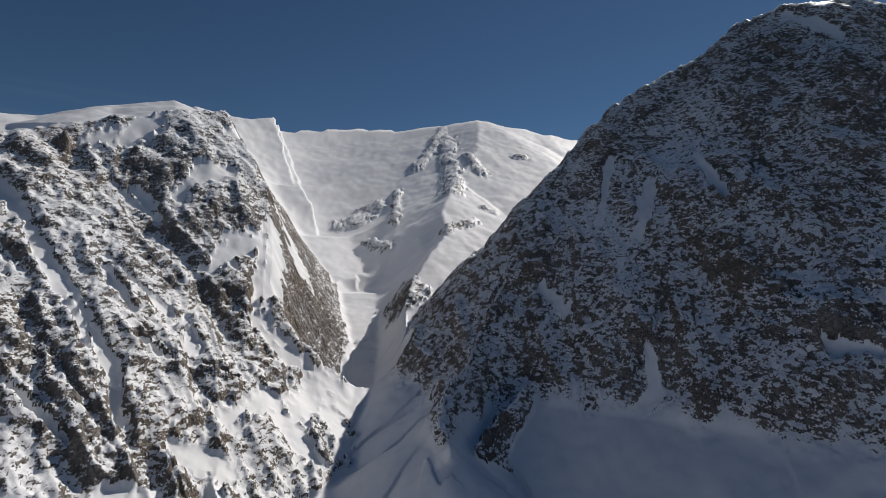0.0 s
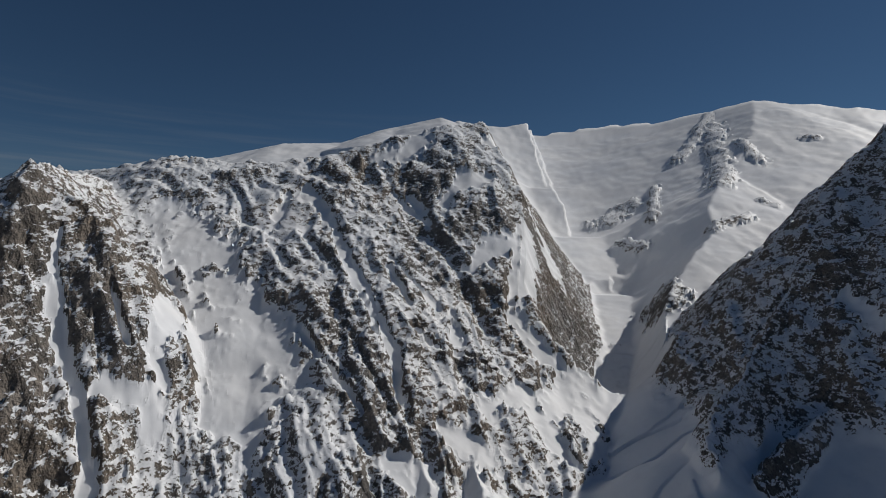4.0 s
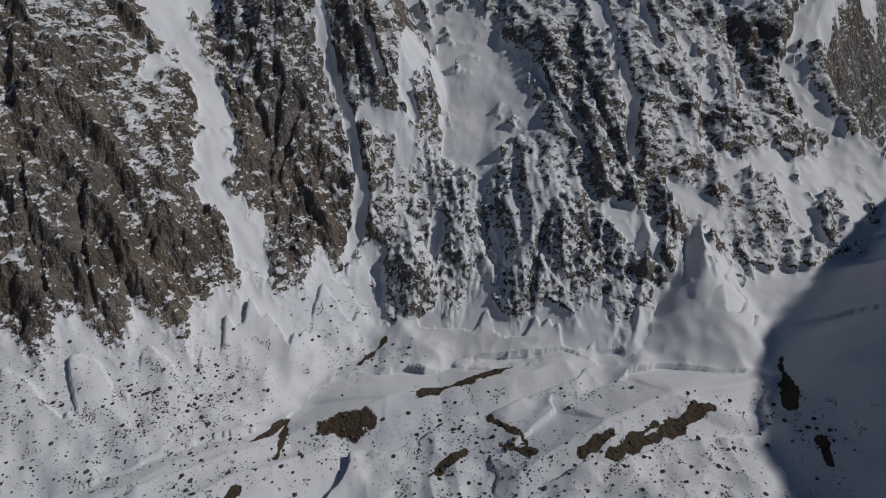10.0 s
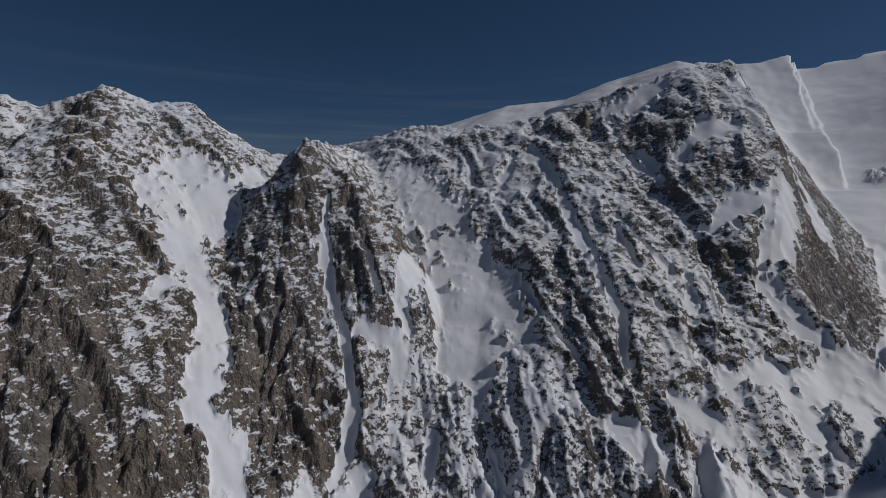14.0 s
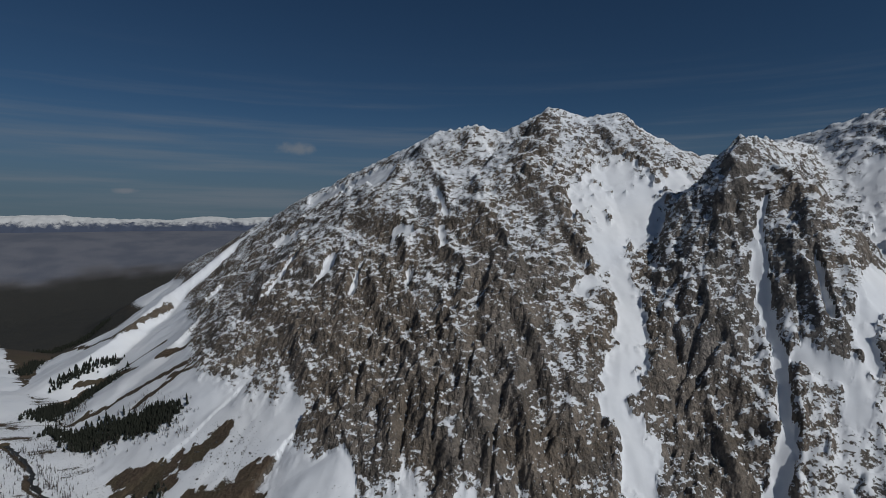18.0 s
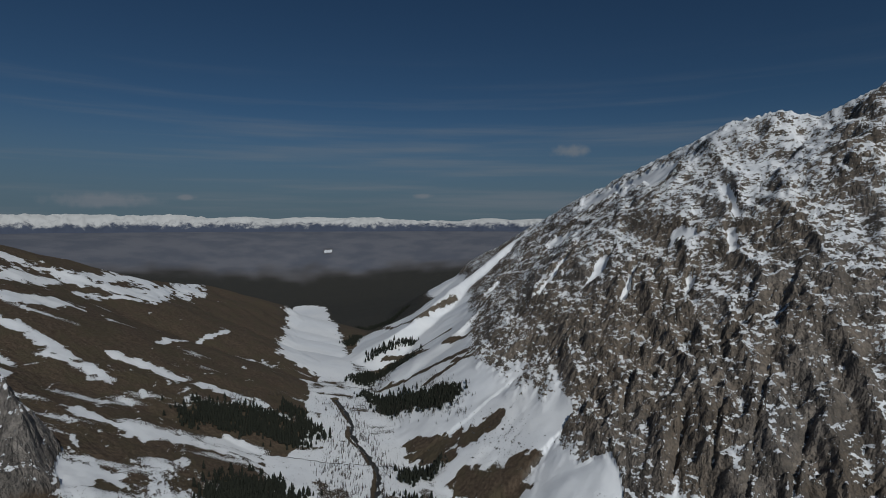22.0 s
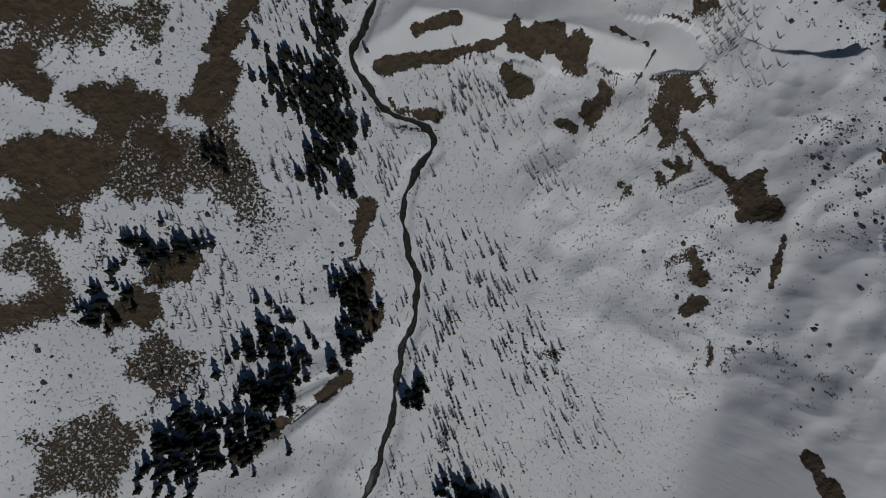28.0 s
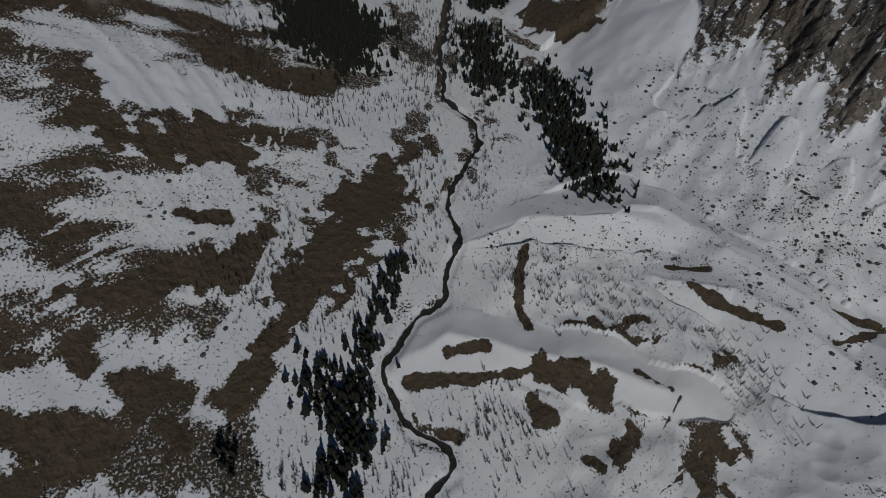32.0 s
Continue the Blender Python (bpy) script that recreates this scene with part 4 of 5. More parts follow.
def terrain(X, Y):
    """Height, index of the ridge that forms the ground (-1: valley floor), height above the foot of its rock, cragginess."""
    R = np.hypot(X, Y)
    d, _ = along(VALLEY, X, Y)
    total, weight = 0, 0
    for vx, vy, vz in VALLEY:
        g = ((X - vx) ** 2 + (Y - vy) ** 2 + 2500) ** -1.6
        total, weight = total + g * vz, weight + g
    z = total / weight + 0.09 * np.maximum(d - 80, 0) + 5 * fbm(X, Y, 160, 5, 3) * smoothstep(5, 60, d)
    z = z + 1.2 * smoothstep(20, 160, d) * creased(X, Y, 120, 4, 70) * smoothstep(2500, 1200, R)
    # the plain beyond the valley rises towards the horizon
    far = smoothstep(2900, 4900, R)
    z = z * (1 - far) + far * (EYE_Z - 112)
    owner = np.full(X.shape, -1, np.int16)
    above = np.full(X.shape, -50.0, np.float32)
    wx = X + 14 * fbm(X, Y, 190, 3, 11) + 5 * fbm(X, Y, 45, 2, 12)
    wy = Y + 14 * fbm(X, Y, 190, 3, 21) + 5 * fbm(X, Y, 45, 2, 22)
    lane, lane_id = stroke(COULOIRS, X, Y, 0.5)
    fan = np.arctan2(X, Y) * 1000
    ribs = creased(fan + 0.4 * R + 40 * fbm(X, Y, 150, 2, 33), R / 3.5, 75, 2, 31) - 0.75
    ribs = ribs * (1 - 0.9 * smoothstep(-0.6, 0.3, lane))
    jag = 40 * fbm(fan, R / 6, 70, 3, 35)
    for i, (mount, s_back, s_front, talus, rock, rib, line) in enumerate(RIDGES):
        top = max(p[2] for p in line)
        low = min(p[3] for p in line)
        reach = (top - low) / s_front + max(max(p[3] for p in line) + 60, 60) / min(talus, s_front) + 60
        xs, ys = [p[0] for p in line], [p[1] for p in line]
        box = (X > min(xs) - reach) & (X < max(xs) + reach) & (Y > min(ys) - reach) & (Y < max(ys) + reach)
        if not box.any():
            continue
        px, py, pr = wx[box], wy[box], R[box]
        best = np.full(px.shape, -1e9, np.float32)
        dist, foot = np.zeros_like(best), np.zeros_like(best)
        for k in range(len(line) - 1):
            (ax, ay, az, af), (bx, by, bz, bf) = line[k], line[k + 1]
            ex, ey = bx - ax, by - ay
            span = math.hypot(ex, ey)
            t = np.clip(((px - ax) * ex + (py - ay) * ey) / (span * span), 0, 1)
            dd = np.hypot(px - ax - t * ex, py - ay - t * ey)
            inner = smoothstep(-0.5, 0.2, (np.hypot(ax + t * ex, ay + t * ey) - pr) / (dd + 1))
            behind = s_back * np.minimum(dd, 320) + max(s_back, 0.8) * np.maximum(dd - 320, 0)
            ahead = s_front * np.minimum(dd, 240) + (1.6 if mount == "plateau" else s_front) * np.maximum(dd - 240, 0)
            drop = inner * ahead + (1 - inner) * behind
            h = az + t * (bz - az) - drop
            win = h > best
            best = np.where(win, h, best)
            dist, foot = np.where(win, dd, dist), np.where(win, af + t * (bf - af), foot)
        best = best + rib * np.minimum(dist * 0.25, 15) * ribs[box] * smoothstep(0, 50, best - foot)
        best = np.where(best < foot, foot - (foot - best) * min(1, talus / s_front), best)
        zb = z[box]
        k = 9.0
        blend = np.maximum(k - np.abs(zb - best), 0) / k
        win = best > zb
        z[box] = np.maximum(zb, best) + blend * blend * k * 0.25
        ob, ab = owner[box], above[box]
        ob[win], ab[win] = i, (best - foot - jag[box])[win]
        owner[box], above[box] = ob, ab
    # the snow bowl cut between the wall and the dome
    best = np.full(X.shape, 1e9, np.float32)
    box = (X > 950) & (X < 4600) & (np.abs(Y) < 1500)
    px, py = wx[box], wy[box]
    low, cliff = np.full(px.shape, 1e9, np.float32), np.zeros(px.shape, bool)
    for k in range(len(BOWL) - 1):
        (ax, ay, az, aw, al, ar), (bx, by, bz, bw, bl, br) = BOWL[k], BOWL[k + 1]
        ex, ey = bx - ax, by - ay
        t = np.clip(((px - ax) * ex + (py - ay) * ey) / (ex * ex + ey * ey), 0, 1)
        dd = np.hypot(px - ax - t * ex, py - ay - t * ey)
        side = np.maximum(dd - aw - t * (bw - aw), 0)
        north = ex * (py - ay) > ey * (px - ax)
        lean = np.where(north, al + t * (bl - al), ar + t * (br - ar))
        level = az + t * (bz - az) + lean * side * side / (side + 35)
        cliff = np.where(level < low, north & (side > 18) & (lean > 1.0), cliff)
        low = np.minimum(low, level)
    best[box] = low
    carved = best < z
    z = np.minimum(z, best)
    carved[box] &= ~cliff
    owner[carved] = [r[0] for r in RIDGES].index("dome")
    rocky = np.array([r[4] for r in RIDGES] + [0.0], np.float32)[owner]
    crag = rocky * smoothstep(-12, 25, above)
    isle, isle_id = stroke(OUTCROPS, X, Y)
    rib_field, rib_id = stroke(BUTTRESSES, X, Y, 0.6)
    dusted, _ = stroke(DUSTED, X, Y, 0.5)
    crag = np.maximum(crag * (1 - smoothstep(-0.3, 0.3, lane)), smoothstep(0.0, 0.3, isle))
    z = z - 4 * smoothstep(-1.2, 1, lane) * smoothstep(-15, 25, above) + 9 * smoothstep(-0.2, 0.9, isle) + 8 * crag * smoothstep(-0.6, 1, rib_field)
    calm = np.maximum(crag * (1 - 0.55 * smoothstep(-0.5, 0.6, dusted)), 0.03)
    lean = fan + 0.45 * R * smoothstep(850, 1050, fan) + 28 * fbm(X, Y, 110, 3, 58)
    # broken rock: blocks at several sizes, then ledges along dipping beds
    rough = 6.5 * (creased(X, Y, 120, 2, 41) - 0.7) + 3.2 * (creased(X + 30 * fbm(X, Y, 90, 2, 46), Y, 42, 2, 45, 0.6) - 0.7)
    rough = rough + 2.6 * (creased(lean, R / 1.6, 36, 2, 51, 0.6) - 0.7) + 2.6 * (creased(lean, R, 15, 2, 55, 0.65) - 0.6) + 3.4 * (creased(X, Y, 19, 2, 63, 0.65) - 0.6) + 1.6 * fbm(X, Y, 8, 2, 61)
    z = z + calm * rough
    dip = (0.30 * X - 0.22 * Y) + 16 * fbm(X, Y, 130, 3, 64)
    bed_pos = (z + dip + 5 * fbm(X, Y, 35, 3, 65)) / 11.0
    step = bed_pos - np.floor(bed_pos)
    z = z + crag * 2.6 * smoothstep(-0.2, 0.4, fbm(X, Y, 55, 2, 66)) * (smoothstep(0.3, 0.95, step) - step)
    z = z - 8 * crag * smoothstep(-0.4, 0.8, stroke(CHIMNEYS, X, Y, 0.5)[0])
    hummock = smoothstep(-140, -40, X) * smoothstep(750, 500, R) * smoothstep(30, 90, d) * (above < -20)
    z = z + hummock * (9 * fbm(X, Y, 85, 3, 75) + 3.5 * creased(X, Y, 60, 2, 76))
    bed, _ = along(RIVER, X, Y)
    z = z - 2.2 * smoothstep(9, 3, bed)
    streak = fbm(fan + 0.3 * z, R / 3, 17, 4, 401, 0.6)
    strata = fbm((X * 0.6 - Y * 0.8) / 9, z + 0.35 * (0.6 * Y - 0.8 * X) + 12 * fbm(X, Y, 90, 2, 406), 15, 3, 405, 0.6)
    streak = 0.55 * streak + 0.8 * strata + 0.45 * smoothstep(-0.6, 0.6, dusted)
    return z, owner, above, crag, lane, isle, rib_field, streak, lane_id, isle_id, rib_id


def cover(X, Y, z, owner, above, crag, lane, isle, rib_field, streak, up):
    """How much snow, brown soil and dark forest the ground carries, 0 to 1."""
    grain = fbm(X, Y, 60, 5, 81)
    peak = np.isin(owner, [k for k, r in enumerate(RIDGES) if r[0] == "peak"])
    dark = np.isin(owner, [k for k, r in enumerate(RIDGES) if r[0] in ("twin", "pinnacle")])
    ledge = up - 0.74 + 0.20 * peak + 0.04 * dark + 0.30 * grain + 0.36 * streak - 0.27 * smoothstep(-0.6, 0.5, rib_field)
    ledge = ledge + 0.20 * np.isin(owner, [k for k, r in enumerate(RIDGES) if r[0] == "pinnacle"])
    ledge = ledge + 0.12 * smoothstep(420, 620, z) * (1 - peak)
    twin = np.isin(owner, [k for k, r in enumerate(RIDGES) if r[0] == "twin"])
    ledge = ledge - twin * 0.42 * smoothstep(560, 280, z) + twin * 0.12 * smoothstep(560, 680, z)
    rock_snow = np.clip(0.5 + 0.8 * ledge, 0.02, 0.98)
    snow = 1.35 - crag * (1.35 - rock_snow)
    soil = 1 - smoothstep(0.1, 0.5, crag)
    bare, bare_id = stroke(SOILS, X, Y, 0.55)
    snow = np.minimum(snow, 1.35 - 1.35 * smoothstep(-0.45, 0.45, bare))
    left = np.isin(owner, [k for k, r in enumerate(RIDGES) if r[0] == "left"])
    stripes = fbm((X + Y) / 3.0, (Y - X), 70, 5, 91)
    slope = smoothstep(-0.25, 0.35, stripes - 0.29 - 0.0009 * (np.hypot(X, Y) - 950) + 0.9 * smoothstep(0.93, 0.99, up))
    white_field = stroke(SNOWFIELDS, X, Y, 0.6)[0]
    white = smoothstep(-0.3, 0.4, white_field)
    snow = np.where(left, np.maximum(0.8 * np.minimum(snow, slope), 0.64 * white + 0.5 * smoothstep(0.25, 0.7, white_field)), snow)
    snow = np.clip(snow + 0.9 * smoothstep(-0.15, 0.45, lane) * (owner >= 0), 0, 1.35)
    thin = smoothstep(-0.6, 0.6, stroke(STONES, X, Y, 0.7)[0]) * smoothstep(-0.1, 0.45, fbm(X, Y, 16, 3, 97))
    west = smoothstep(-60, -160, X) * smoothstep(900, 700, np.hypot(X, Y)) * smoothstep(0.02, 0.3, fbm(X, Y, 70, 5, 98, 0.55)) * (1 - white)
    snow = np.minimum(snow, 1.35 - np.maximum(0.72 * thin, 0.95 * west))
    lake = smoothstep(-0.1, 0.1, stroke(LAKE, X, Y, 0.12)[0])
    R = np.hypot(X, Y)
    forest = smoothstep(1900, 2500, R + 500 * fbm(X, Y, 400, 4, 95)) * (X < 100) * np.maximum(smoothstep(130, 60, z), R > 2900) * (1 - lake)
    # the far plain, whose colour carries painted haze
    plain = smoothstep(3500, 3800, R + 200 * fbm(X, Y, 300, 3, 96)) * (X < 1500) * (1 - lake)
    forest = np.maximum(forest, plain)
    snow = np.minimum(np.maximum(snow, 1.3 * lake), 1.35 - 1.8 * forest)
    warmth = {"twin": 1.0, "pinnacle": 0.7, "peak": 0.35, "wall": 0.15, "crag": 0.5}
    warm = np.array([warmth.get(r[0], 0) for r in RIDGES] + [0.0], np.float32)[owner]
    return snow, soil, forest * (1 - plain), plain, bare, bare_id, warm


# ---- the land, one polar sheet round the valley, cut along the mountains ----
def ground_sheet():
    bearing = np.concatenate([np.arange(-66, 146, 0.165), np.arange(146, 293, 1.5)])
    ring, r = [0.05, 6.0], 6.0
    while r < 4850:
        r += 2.5 if r < 300 else r * (0.0034 if r < 1700 else 0.006 if r < 3200 else 0.02)
        ring.append(r)
    a, q = np.radians(bearing)[None, :], np.array(ring)[:, None]
    X, Y = (q * np.sin(a)), (q * np.cos(a))
    z, owner, above, crag, lane, isle, rib_field, streak, *ids = terrain(X, Y)
    pos = np.stack([X, Y, z], -1)
    closed = np.concatenate([pos[:, -1:], pos, pos[:, :1]], 1)
    across = closed[:, 2:] - closed[:, :-2]
    out = np.gradient(pos, axis=0)
    nrm = np.cross(across, out)
    nrm /= np.linalg.norm(nrm, axis=-1, keepdims=True)
    up = np.abs(nrm[..., 2])
    return bearing, np.array(ring), X, Y, z, owner, above, crag, lane, isle, rib_field, streak, up, ids


BEARING, RING, GX, GY, GZ, OWNER, ABOVE, CRAG, LANE, ISLE, BUTTRESS, STREAK, UP, (LANE_ID, ISLE_ID, BUTTRESS_ID) = ground_sheet()
SNOW, SOIL, FOREST, HAZY_PLAIN, BARE, BARE_ID, WARM = cover(GX, GY, GZ, OWNER, ABOVE, CRAG, LANE, ISLE, BUTTRESS, STREAK, UP)

NAMES = ["wall" if r[0] == "plateau" else r[0] for r in RIDGES] + ["floor"]
KINDS = ["twin", "pinnacle", "wall", "dome", "peak", "left", "crag"]
code = np.array([KINDS.index(k) if k in KINDS else -1 for k in NAMES])
PLACE = code[OWNER]
PLACE = np.where((ABOVE < -4) & (PLACE != KINDS.index("dome")), -1, PLACE)


def sheet_part(name, chosen):
    """One mountain, or the ground, as its own mesh from the sheet."""
    nr, na = GX.shape
    i, j = np.meshgrid(np.arange(nr - 1), np.arange(na), indexing="ij")
    pick = chosen[:-1]
    i, j = i[pick], j[pick]
    j2 = (j + 1) % na
    quad = np.stack([i * na + j, (i + 1) * na + j, (i + 1) * na + j2, i * na + j2], 1)
    used, flat = np.unique(quad, return_inverse=True)
    pos = np.stack([GX, GY, GZ], -1).reshape(-1, 3)[used].astype(np.float32)
    me = bpy.data.meshes.new(name)
    me.vertices.add(len(used))
    me.vertices.foreach_set("co", pos.ravel())
    me.loops.add(flat.size)
    me.loops.foreach_set("vertex_index", flat.ravel().astype(np.int32)[:, None].ravel())
    me.polygons.add(len(quad))
    me.polygons.foreach_set("loop_start", np.arange(len(quad), dtype=np.int32) * 4)
    me.polygons.foreach_set("use_smooth", np.ones(len(quad), bool))
    me.update(calc_edges=True)
    for label, field in (("snow", SNOW), ("soil", SOIL), ("forest", FOREST), ("plain", HAZY_PLAIN), ("warm", WARM)):
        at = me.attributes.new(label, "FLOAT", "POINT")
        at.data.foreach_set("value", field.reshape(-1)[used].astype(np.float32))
    me.materials.append(SNOW_ROCK)
    return new(name, me)


def islands(mask):
    """The connected patches of a mask, each as a mask of its own."""
    rows, cols = np.where(mask)
    a, b, c, d = rows.min(), rows.max() + 1, cols.min(), cols.max() + 1
    small = mask[a:b, c:d]
    name = np.where(small, np.arange(1, small.size + 1).reshape(small.shape), 0)
    while True:
        wide = np.pad(name, 1)
        best = name
        for u in (0, 1, 2):
            for v in (0, 1, 2):
                best = np.maximum(best, wide[u:u + small.shape[0], v:v + small.shape[1]])
        best = np.where(small, best, 0)
        best = np.where(small, best.ravel()[np.maximum(best - 1, 0)], 0)
        if (best == name).all():
            break
        name = best
    for k in np.unique(name[small]):
        if (name == k).sum() >= 60:
            one = np.zeros(mask.shape, bool)
            one[a:b, c:d] = name == k
            yield one


def cut_out(root, left, pieces):
    """Cuts the strokes' ground out of a mask, each patch a part of its own under root."""
    for piece, field, ids, words in pieces:
        for k in np.unique(ids[left & (field > 0)]):
            mine = left & (field > 0) & (ids == k)
            mine[-1] = False
            if mine.sum() < 60:
                continue
            for one in islands(mine):
                left = left & ~one
                ob = sheet_part(piece, one)
                ob.parent = root
                tagged(ob, words)
    return left


def mountain(name, k, label, pieces):
    """A mountain whose snow lanes and bare ribs are parts of their own."""
    root = tagged(new(name), label, "mountain")
    body = sheet_part("rock_face" if name != "snow_dome" else "snow_slope", cut_out(root, PLACE == k, pieces))
    body.parent = root
    return root


LANES = ("snow_couloir", LANE, LANE_ID, "smooth white snow gully")
RIBS = ("rock_buttress", BUTTRESS, BUTTRESS_ID, "dark bare rock rib")
ISLES = ("rock_outcrop", ISLE, ISLE_ID, "dark rock island in snow")
land = new("ground")
tagged(land, "snow-covered valley floor with brown bare patches", "ground", kind="structure")
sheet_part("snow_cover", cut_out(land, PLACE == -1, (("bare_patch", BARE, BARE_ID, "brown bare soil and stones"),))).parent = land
mountain("rocky_massif", 0, "grey-brown rocky massif with twin summits and snow", (LANES, RIBS))
mountain("rock_pinnacle", 1, "steep grey rock pinnacle streaked with snow", (LANES, RIBS))
mountain("rock_wall", 2, "broad rock wall with snow couloirs under a plateau", (LANES, RIBS))
mountain("snow_dome", 3, "white snow dome with rock ribs above a glacier", (ISLES,))
mountain("dark_peak", 4, "dark shaded rock peak dusted with snow", (LANES, RIBS))
WHITE, WHITE_ID = stroke(SNOWFIELDS, GX, GY, 0.6)
mountain("valley_slope", 5, "brown grassy valley slope striped with snow", (("snow_field", WHITE, WHITE_ID, "streak of snow on brown slope"), ("bare_patch", BARE, BARE_ID, "brown bare soil and stones")))
mountain("rock_crag", 6, "dark shaded rock crag on the valley slope", (RIBS,))


def ground_z(x, y):
    """Height of the sheet at plan places."""
    x, y = np.asarray(x, float), np.asarray(y, float)
    b = (np.degrees(np.arctan2(x, y)) + 66) % 360 - 66
    r = np.hypot(x, y)
    j = np.clip(np.searchsorted(BEARING, b) - 1, 0, len(BEARING) - 2)
    i = np.clip(np.searchsorted(RING, r) - 1, 0, len(RING) - 2)
    u = np.clip((b - BEARING[j]) / (BEARING[j + 1] - BEARING[j]), 0, 1)
    v = (r - RING[i]) / (RING[i + 1] - RING[i])
    return (GZ[i, j] * (1 - u) + GZ[i, j + 1] * u) * (1 - v) + (GZ[i + 1, j] * (1 - u) + GZ[i + 1, j + 1] * u) * v


def ground_at(field, x, y):
    b = (np.degrees(np.arctan2(x, y)) + 66) % 360 - 66
    j = np.clip(np.searchsorted(BEARING, b), 0, len(BEARING) - 1)
    i = np.clip(np.searchsorted(RING, np.hypot(x, y)), 0, len(RING) - 1)
    return field[i, j]


# ---- stream ----
def mesh_from(name, verts, faces, material, smooth=False):
    me = bpy.data.meshes.new(name)
    me.from_pydata([tuple(map(float, v)) for v in verts], [], faces)
    if smooth:
        me.polygons.foreach_set("use_smooth", [True] * len(me.polygons))
    me.materials.append(material)
    me.update()
    return me


def part(name, me, parent, label=""):
    ob = new(name, me)
    ob.parent = parent
    return tagged(ob, label) if label else ob


rng = np.random.default_rng(7)


def along_points(line, step):
    """Even plan points along a rounded line, with the unit normal."""
    p = np.array(line, float)
    for _ in range(2):
        q = np.repeat(p, 2, 0)
        q[1:-1:2], q[2:-1:2] = 0.75 * p[:-1] + 0.25 * p[1:], 0.25 * p[:-1] + 0.75 * p[1:]
        p = q
    seg = np.hypot(*np.diff(p, axis=0).T)
    s = np.concatenate([[0], np.cumsum(seg)])
    u = np.arange(0, s[-1], step)
    x, y = np.interp(u, s, p[:, 0]), np.interp(u, s, p[:, 1])
    tx, ty = np.gradient(x), np.gradient(y)
    k = np.hypot(tx, ty) + 1e-9
    return x, y, -ty / k, tx / k, u


def stream():
    x, y, nx, ny, u = along_points(RIVER, 2.0)
    sway = 4.5 * fbm(u / 30, u * 0, 1.0, 3, 515) * smoothstep(0, 40, u)
    x, y = x + nx * sway, y + ny * sway
    wide = 1.45 + 1.3 * fbm(u / 18, u * 0, 1.0, 4, 510) * 2
    wide = np.clip(wide, 0.5, 3.6)
    wide = wide * (1 + 0.0008 * np.hypot(x, y))
    rows = []
    for k in (-1.25, -0.6, 0, 0.6, 1.25):
        jag = 0.5 * gnoise(u / 5, u * 0 + k * 9, 512)
        px, py = x + nx * wide * (k + jag * abs(k)), y + ny * wide * (k + jag * abs(k))
        rows.append(np.stack([px, py, ground_z(px, py) + 0.9 - 0.35 * (1 - abs(k) / 1.25)], 1))
    n = len(u)
    verts = np.concatenate(rows)
    faces = [(a * n + i, a * n + i + 1, (a + 1) * n + i + 1, (a + 1) * n + i) for a in range(4) for i in range(n - 1)]
    return tagged(new("stream", mesh_from("stream", verts, faces, WET, True)), "dark meandering mountain stream between snowy banks", "stream", kind="structure")


stream()


# ---- trees ----
def cone_tiers(height, radius, tiers, sides, seed):
    """A conifer crown of ragged drooping tiers."""
    r = random.Random(seed)
    verts, faces = [], []
    for k in range(tiers):
        f = k / tiers
        base, top = height * (0.12 + 0.86 * f), height * (0.12 + 0.86 * min(1, f + 1.7 / tiers))
        rad = radius * (1 - f) ** 0.8 * r.uniform(0.8, 1.15) + 0.12
        off = (r.uniform(-0.15, 0.15) * rad, r.uniform(-0.15, 0.15) * rad)
        apex = len(verts)
        verts.append((off[0] * 0.3, off[1] * 0.3, top))
        turn = r.uniform(0, 6)
        for i in range(sides):
            a = turn + 2 * math.pi * (i + r.uniform(-0.25, 0.25)) / sides
            q = rad * (r.uniform(0.85, 1.2) if i % 2 else r.uniform(0.45, 0.7))
            verts.append((off[0] + q * math.cos(a), off[1] + q * math.sin(a), base + r.uniform(-0.05, 0.07) * height))
        faces += [(apex, apex + 1 + i, apex + 1 + (i + 1) % sides) for i in range(sides)]
    return verts, faces


def twig_crown(height, radius, count, seed):
    """A leafless larch crown of thin upswept branches."""
    r = random.Random(seed)
    verts, faces = [], []
    for k in range(count):
        f = (k + r.random()) / count
        z = height * (0.15 + 0.82 * f)
        a, q = r.uniform(0, 6.283), radius * (1 - f) ** 0.7 * r.uniform(0.6, 1.1) + 0.2
        w = 0.13 + 0.14 * (1 - f)
        c, s = math.cos(a), math.sin(a)
        n = len(verts)
        verts += [(-s * w, c * w, z), (s * w, -c * w, z), (0, 0, z + 2 * w), (c * q, s * q, z + q * r.uniform(-0.15, 0.3))]
        faces += [(n, n + 1, n + 3), (n + 1, n + 2, n + 3), (n + 2, n, n + 3)]
    return verts, faces


def trunk_mesh(height, r0):
    verts, faces = [], []
    for z, q in ((-1.0, 1.2), (0.2, 1.0), (height * 0.5, 0.6), (height * 0.97, 0.08)):
        verts += [(r0 * q * math.cos(k * 1.2566), r0 * q * math.sin(k * 1.2566), z) for k in range(5)]
    for a in range(3):
        faces += [(a * 5 + k, a * 5 + (k + 1) % 5, a * 5 + 5 + (k + 1) % 5, a * 5 + 5 + k) for k in range(5)]
    return verts, faces


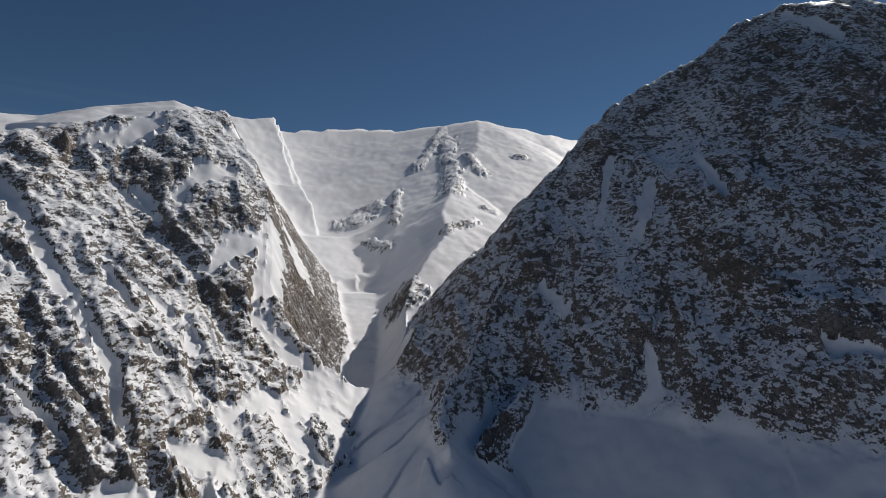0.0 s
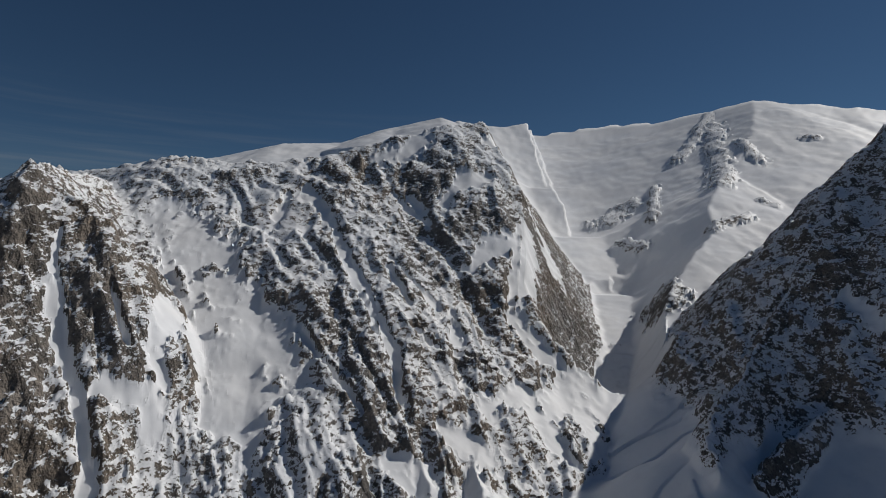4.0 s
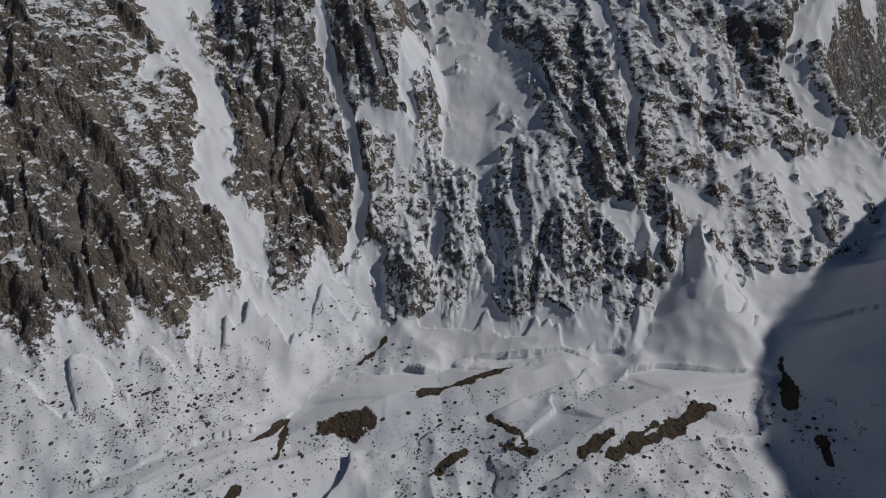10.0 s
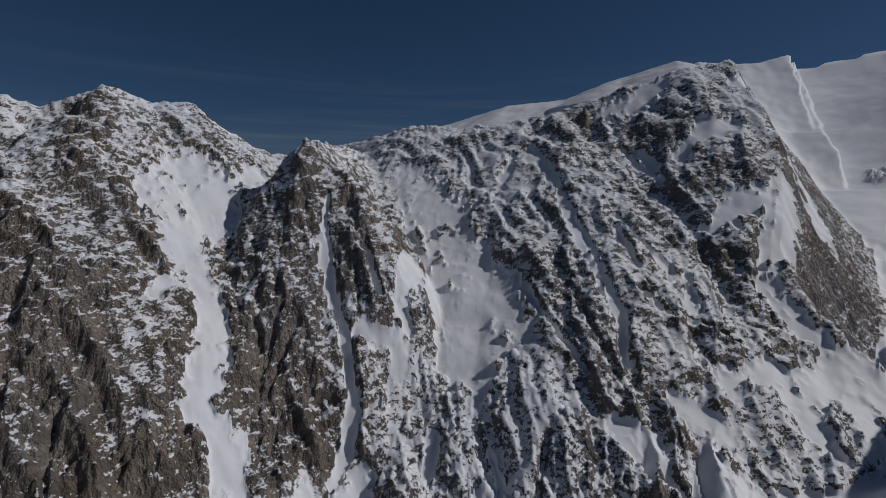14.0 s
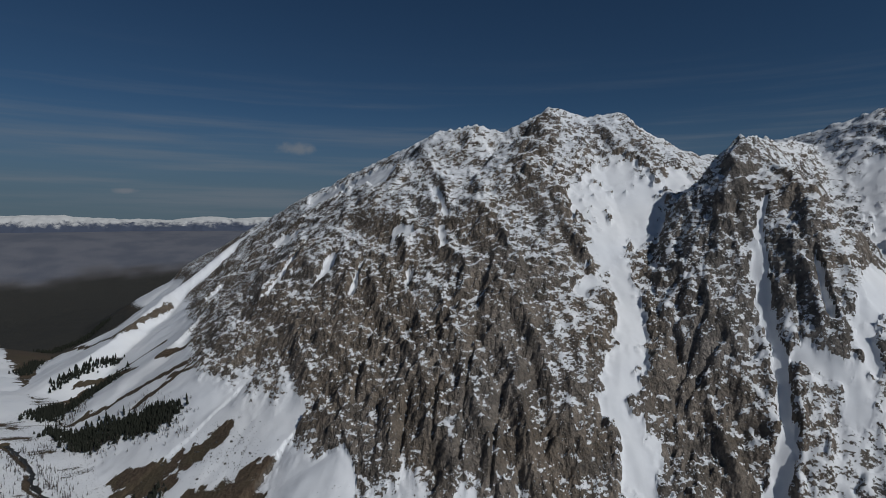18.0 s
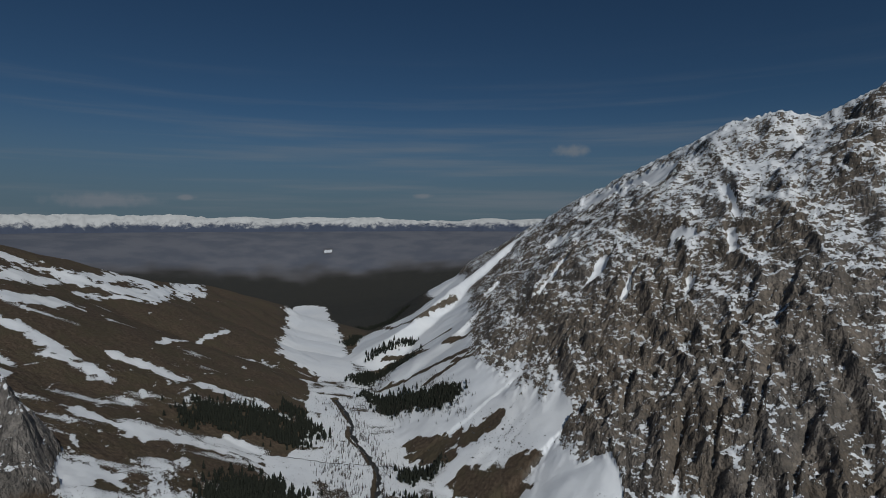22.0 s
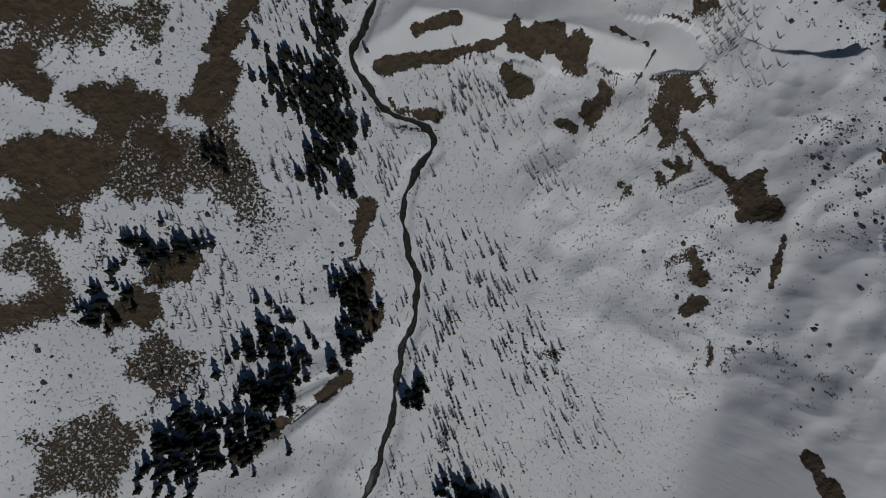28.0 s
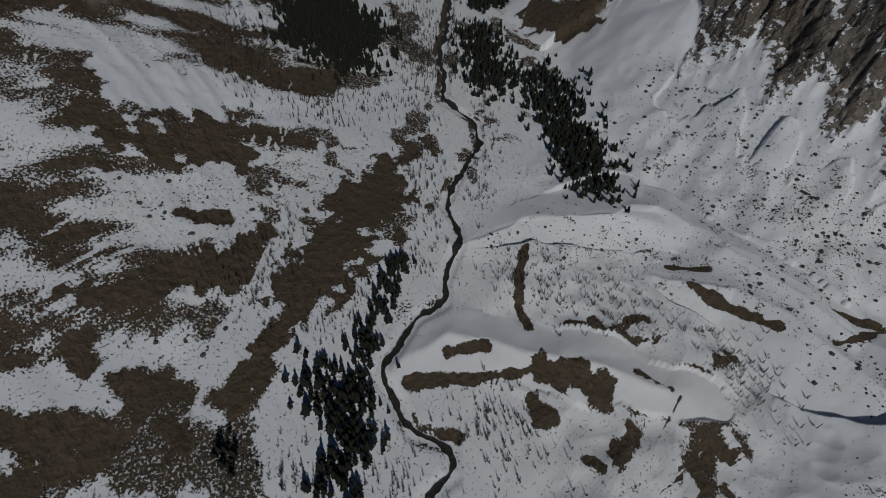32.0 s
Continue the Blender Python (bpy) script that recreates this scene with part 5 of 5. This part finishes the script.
def pine(seed):
    h = 10.0
    root = new("pine_tree")
    part("trunk", mesh_from("trunk", *trunk_mesh(h, 0.28), BARK), root)
    part("crown", mesh_from("crown", *cone_tiers(h, 2.5, 7, 12, seed), NEEDLES), root, "dark green needle crown")
    return tagged(root, "dark green conifer standing in valley snow", "tree", group="conifers of the valley")


def larch(seed):
    h = 10.0
    root = new("larch_tree")
    part("trunk", mesh_from("trunk", *trunk_mesh(h, 0.2), BARK), root)
    part("crown", mesh_from("crown", *twig_crown(h, 1.9, 75, seed), TWIGS), root, "bare grey-brown twigs")
    return tagged(root, "bare grey-brown larch without needles in snow", "tree", group="bare larches of the valley")


def scatter(strokes, spacing, seed, limit=60000):
    """Plan places strewn unevenly over strokes."""
    r = np.random.default_rng(seed)
    out = []
    for width, line in strokes:
        p = np.array(line if len(line) > 1 else [line[0], (line[0][0] + 1, line[0][1])], float)
        seg = np.hypot(*np.diff(p, axis=0).T)
        area = seg.sum() * 2 * width + 3.1 * width * width
        n = int(area / spacing ** 2)
        s = np.concatenate([[0], np.cumsum(seg)])
        u = r.uniform(-width * 0.6, s[-1] + width * 0.6, n)
        c = np.clip(u, 0, s[-1])
        x, y = np.interp(c, s, p[:, 0]), np.interp(c, s, p[:, 1])
        x, y = x + r.normal(0, width * 0.55, n), y + r.normal(0, width * 0.55, n)
        keep = gnoise(x / 22, y / 22, seed) > r.uniform(-0.75, 0.35, n)
        out.append(np.stack([x[keep], y[keep]], 1))
    q = np.concatenate(out)
    bed, _ = along(RIVER, q[:, 0], q[:, 1])
    q = q[(bed > 6) & (np.hypot(q[:, 0], q[:, 1]) > 4)]
    return q[np.random.default_rng(seed).permutation(len(q))[:limit]]


def joined(name, shapes, places, sizes, material, label, category, seed, tilt=0.0):
    """Many alike small pieces in one mesh."""
    r = np.random.default_rng(seed)
    vs, fs, base = [], [], 0
    z = ground_z(places[:, 0], places[:, 1])
    for k, (x, y) in enumerate(places):
        sv, sf = shapes[k % len(shapes)]
        a = r.uniform(0, 6.283)
        c, s = math.cos(a), math.sin(a)
        w = sizes[k] * r.uniform(0.85, 1.2, 2)
        v = np.stack([(sv[:, 0] * c - sv[:, 1] * s) * w[0] + x, (sv[:, 0] * s + sv[:, 1] * c) * w[0] + y, sv[:, 2] * w[1] + z[k]], 1)
        vs.append(v)
        fs.append(sf + base)
        base += len(sv)
    v, f = np.concatenate(vs).astype(np.float32), np.concatenate(fs).astype(np.int32)
    me = bpy.data.meshes.new(name)
    me.vertices.add(len(v))
    me.vertices.foreach_set("co", v.ravel())
    me.loops.add(f.size)
    me.loops.foreach_set("vertex_index", f.ravel())
    me.polygons.add(len(f))
    me.polygons.foreach_set("loop_start", np.arange(len(f), dtype=np.int32) * 3)
    me.update(calc_edges=True)
    me.materials.append(material)
    return tagged(new(name, me), label, category, kind="stuff")


def tri(shape):
    return np.array(shape[0], float), np.array([t for f in shape[1] for t in ([f] if len(f) == 3 else [(f[0], f[1], f[2]), (f[0], f[2], f[3])])], int)


def plant(maker, places, sizes, near, far_shapes, far_name, far_label, material, seed):
    """The nearest trees as things, the others joined."""
    order = np.argsort(np.hypot(places[:, 0], places[:, 1]))
    places, sizes = places[order], sizes[order]
    protos = [maker(seed + k) for k in range(4)]
    r = random.Random(seed)
    z = ground_z(places[:, 0], places[:, 1])
    for k in range(min(near, len(places))):
        m = Matrix.Translation((places[k, 0], places[k, 1], z[k])) @ pose(0, 0, 0, r.uniform(-3, 3), r.uniform(-3, 3), r.uniform(0, 360)) @ Matrix.Diagonal((sizes[k] * r.uniform(0.85, 1.2),) * 2 + (sizes[k], 1))
        if k < 4:
            protos[k].matrix_basis = m
        else:
            ob = copy_thing(protos[k % 4], Matrix())
            ob.matrix_basis = m
    if len(places) > near:
        joined(far_name, far_shapes, places[near:], sizes[near:], material, far_label, "trees", seed)


pine_places = scatter(PINES, 4.0, 21)
plant(pine, pine_places, rng.uniform(0.65, 1.35, len(pine_places)), 290, [tri(cone_tiers(10, 2.5, 4, 8, k)) for k in range(5)], "conifer_stand", "dark conifer woods on the snowy valley floor", NEEDLES, 100)
larch_places = scatter(LARCHES, 5.5, 22)
plant(larch, larch_places, rng.uniform(0.4, 0.95, len(larch_places)), 290, [tri(twig_crown(10, 1.8, 34, 40 + k)) for k in range(5)], "larch_stand", "bare grey larch woods on valley snow", TWIGS, 200)


# ---- stones ----
def stone_shape(seed):
    r = random.Random(seed)
    bm = bmesh.new()
    bmesh.ops.create_icosphere(bm, subdivisions=1, radius=1)
    v = [tuple(c * r.uniform(0.65, 1.15) * s for c, s in zip(p.co, (1, 0.8, 0.62))) for p in bm.verts]
    f = [tuple(w.index for w in q.verts) for q in bm.faces]
    bm.free()
    return v, f


shapes = [tri(stone_shape(k)) for k in range(6)]
stone_places = scatter(STONES, 3.9, 31, 22000)
sizes = np.random.default_rng(5).pareto(2.5, len(stone_places)) * 0.42 + 0.3
sizes = np.clip(sizes, 0.3, 2.8)
big = np.argsort(-sizes)[:160]
for k in big:
    ob = new("boulder", mesh_from("boulder", *stone_shape(int(k) % 6), STONE))
    x, y = stone_places[k]
    ob.matrix_basis = Matrix.Translation((x, y, float(ground_z(x, y)) + 0.1)) @ pose(0, 0, 0, 0, 0, (k * 37) % 360) @ Matrix.Scale(float(sizes[k]), 4)
    tagged(ob, "grey rounded boulder lying in snow", "boulder", group="boulders on the slopes")
rest = np.setdiff1d(np.arange(len(stone_places)), big)
joined("scree", shapes, stone_places[rest], sizes[rest], STONE, "grey scree stones strewn on snow", "scree", 33)


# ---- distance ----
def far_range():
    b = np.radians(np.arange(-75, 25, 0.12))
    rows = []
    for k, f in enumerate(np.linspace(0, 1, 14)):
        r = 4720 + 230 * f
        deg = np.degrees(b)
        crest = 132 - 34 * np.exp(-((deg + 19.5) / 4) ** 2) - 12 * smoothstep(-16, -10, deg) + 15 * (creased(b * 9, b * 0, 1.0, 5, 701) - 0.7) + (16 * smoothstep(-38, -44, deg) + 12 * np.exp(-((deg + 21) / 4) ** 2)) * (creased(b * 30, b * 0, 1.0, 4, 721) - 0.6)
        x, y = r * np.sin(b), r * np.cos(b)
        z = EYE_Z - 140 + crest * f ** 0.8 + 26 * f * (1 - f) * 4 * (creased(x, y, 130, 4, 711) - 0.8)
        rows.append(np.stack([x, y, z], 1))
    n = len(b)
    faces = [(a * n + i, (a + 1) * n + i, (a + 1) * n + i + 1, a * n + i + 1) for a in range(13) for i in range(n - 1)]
    return tagged(new("backdrop", mesh_from("backdrop", np.concatenate(rows), faces, HAZY_RANGE, True)), "distant snowy mountain range beyond the plain, haze put into its colour", "mountains", kind="structure")


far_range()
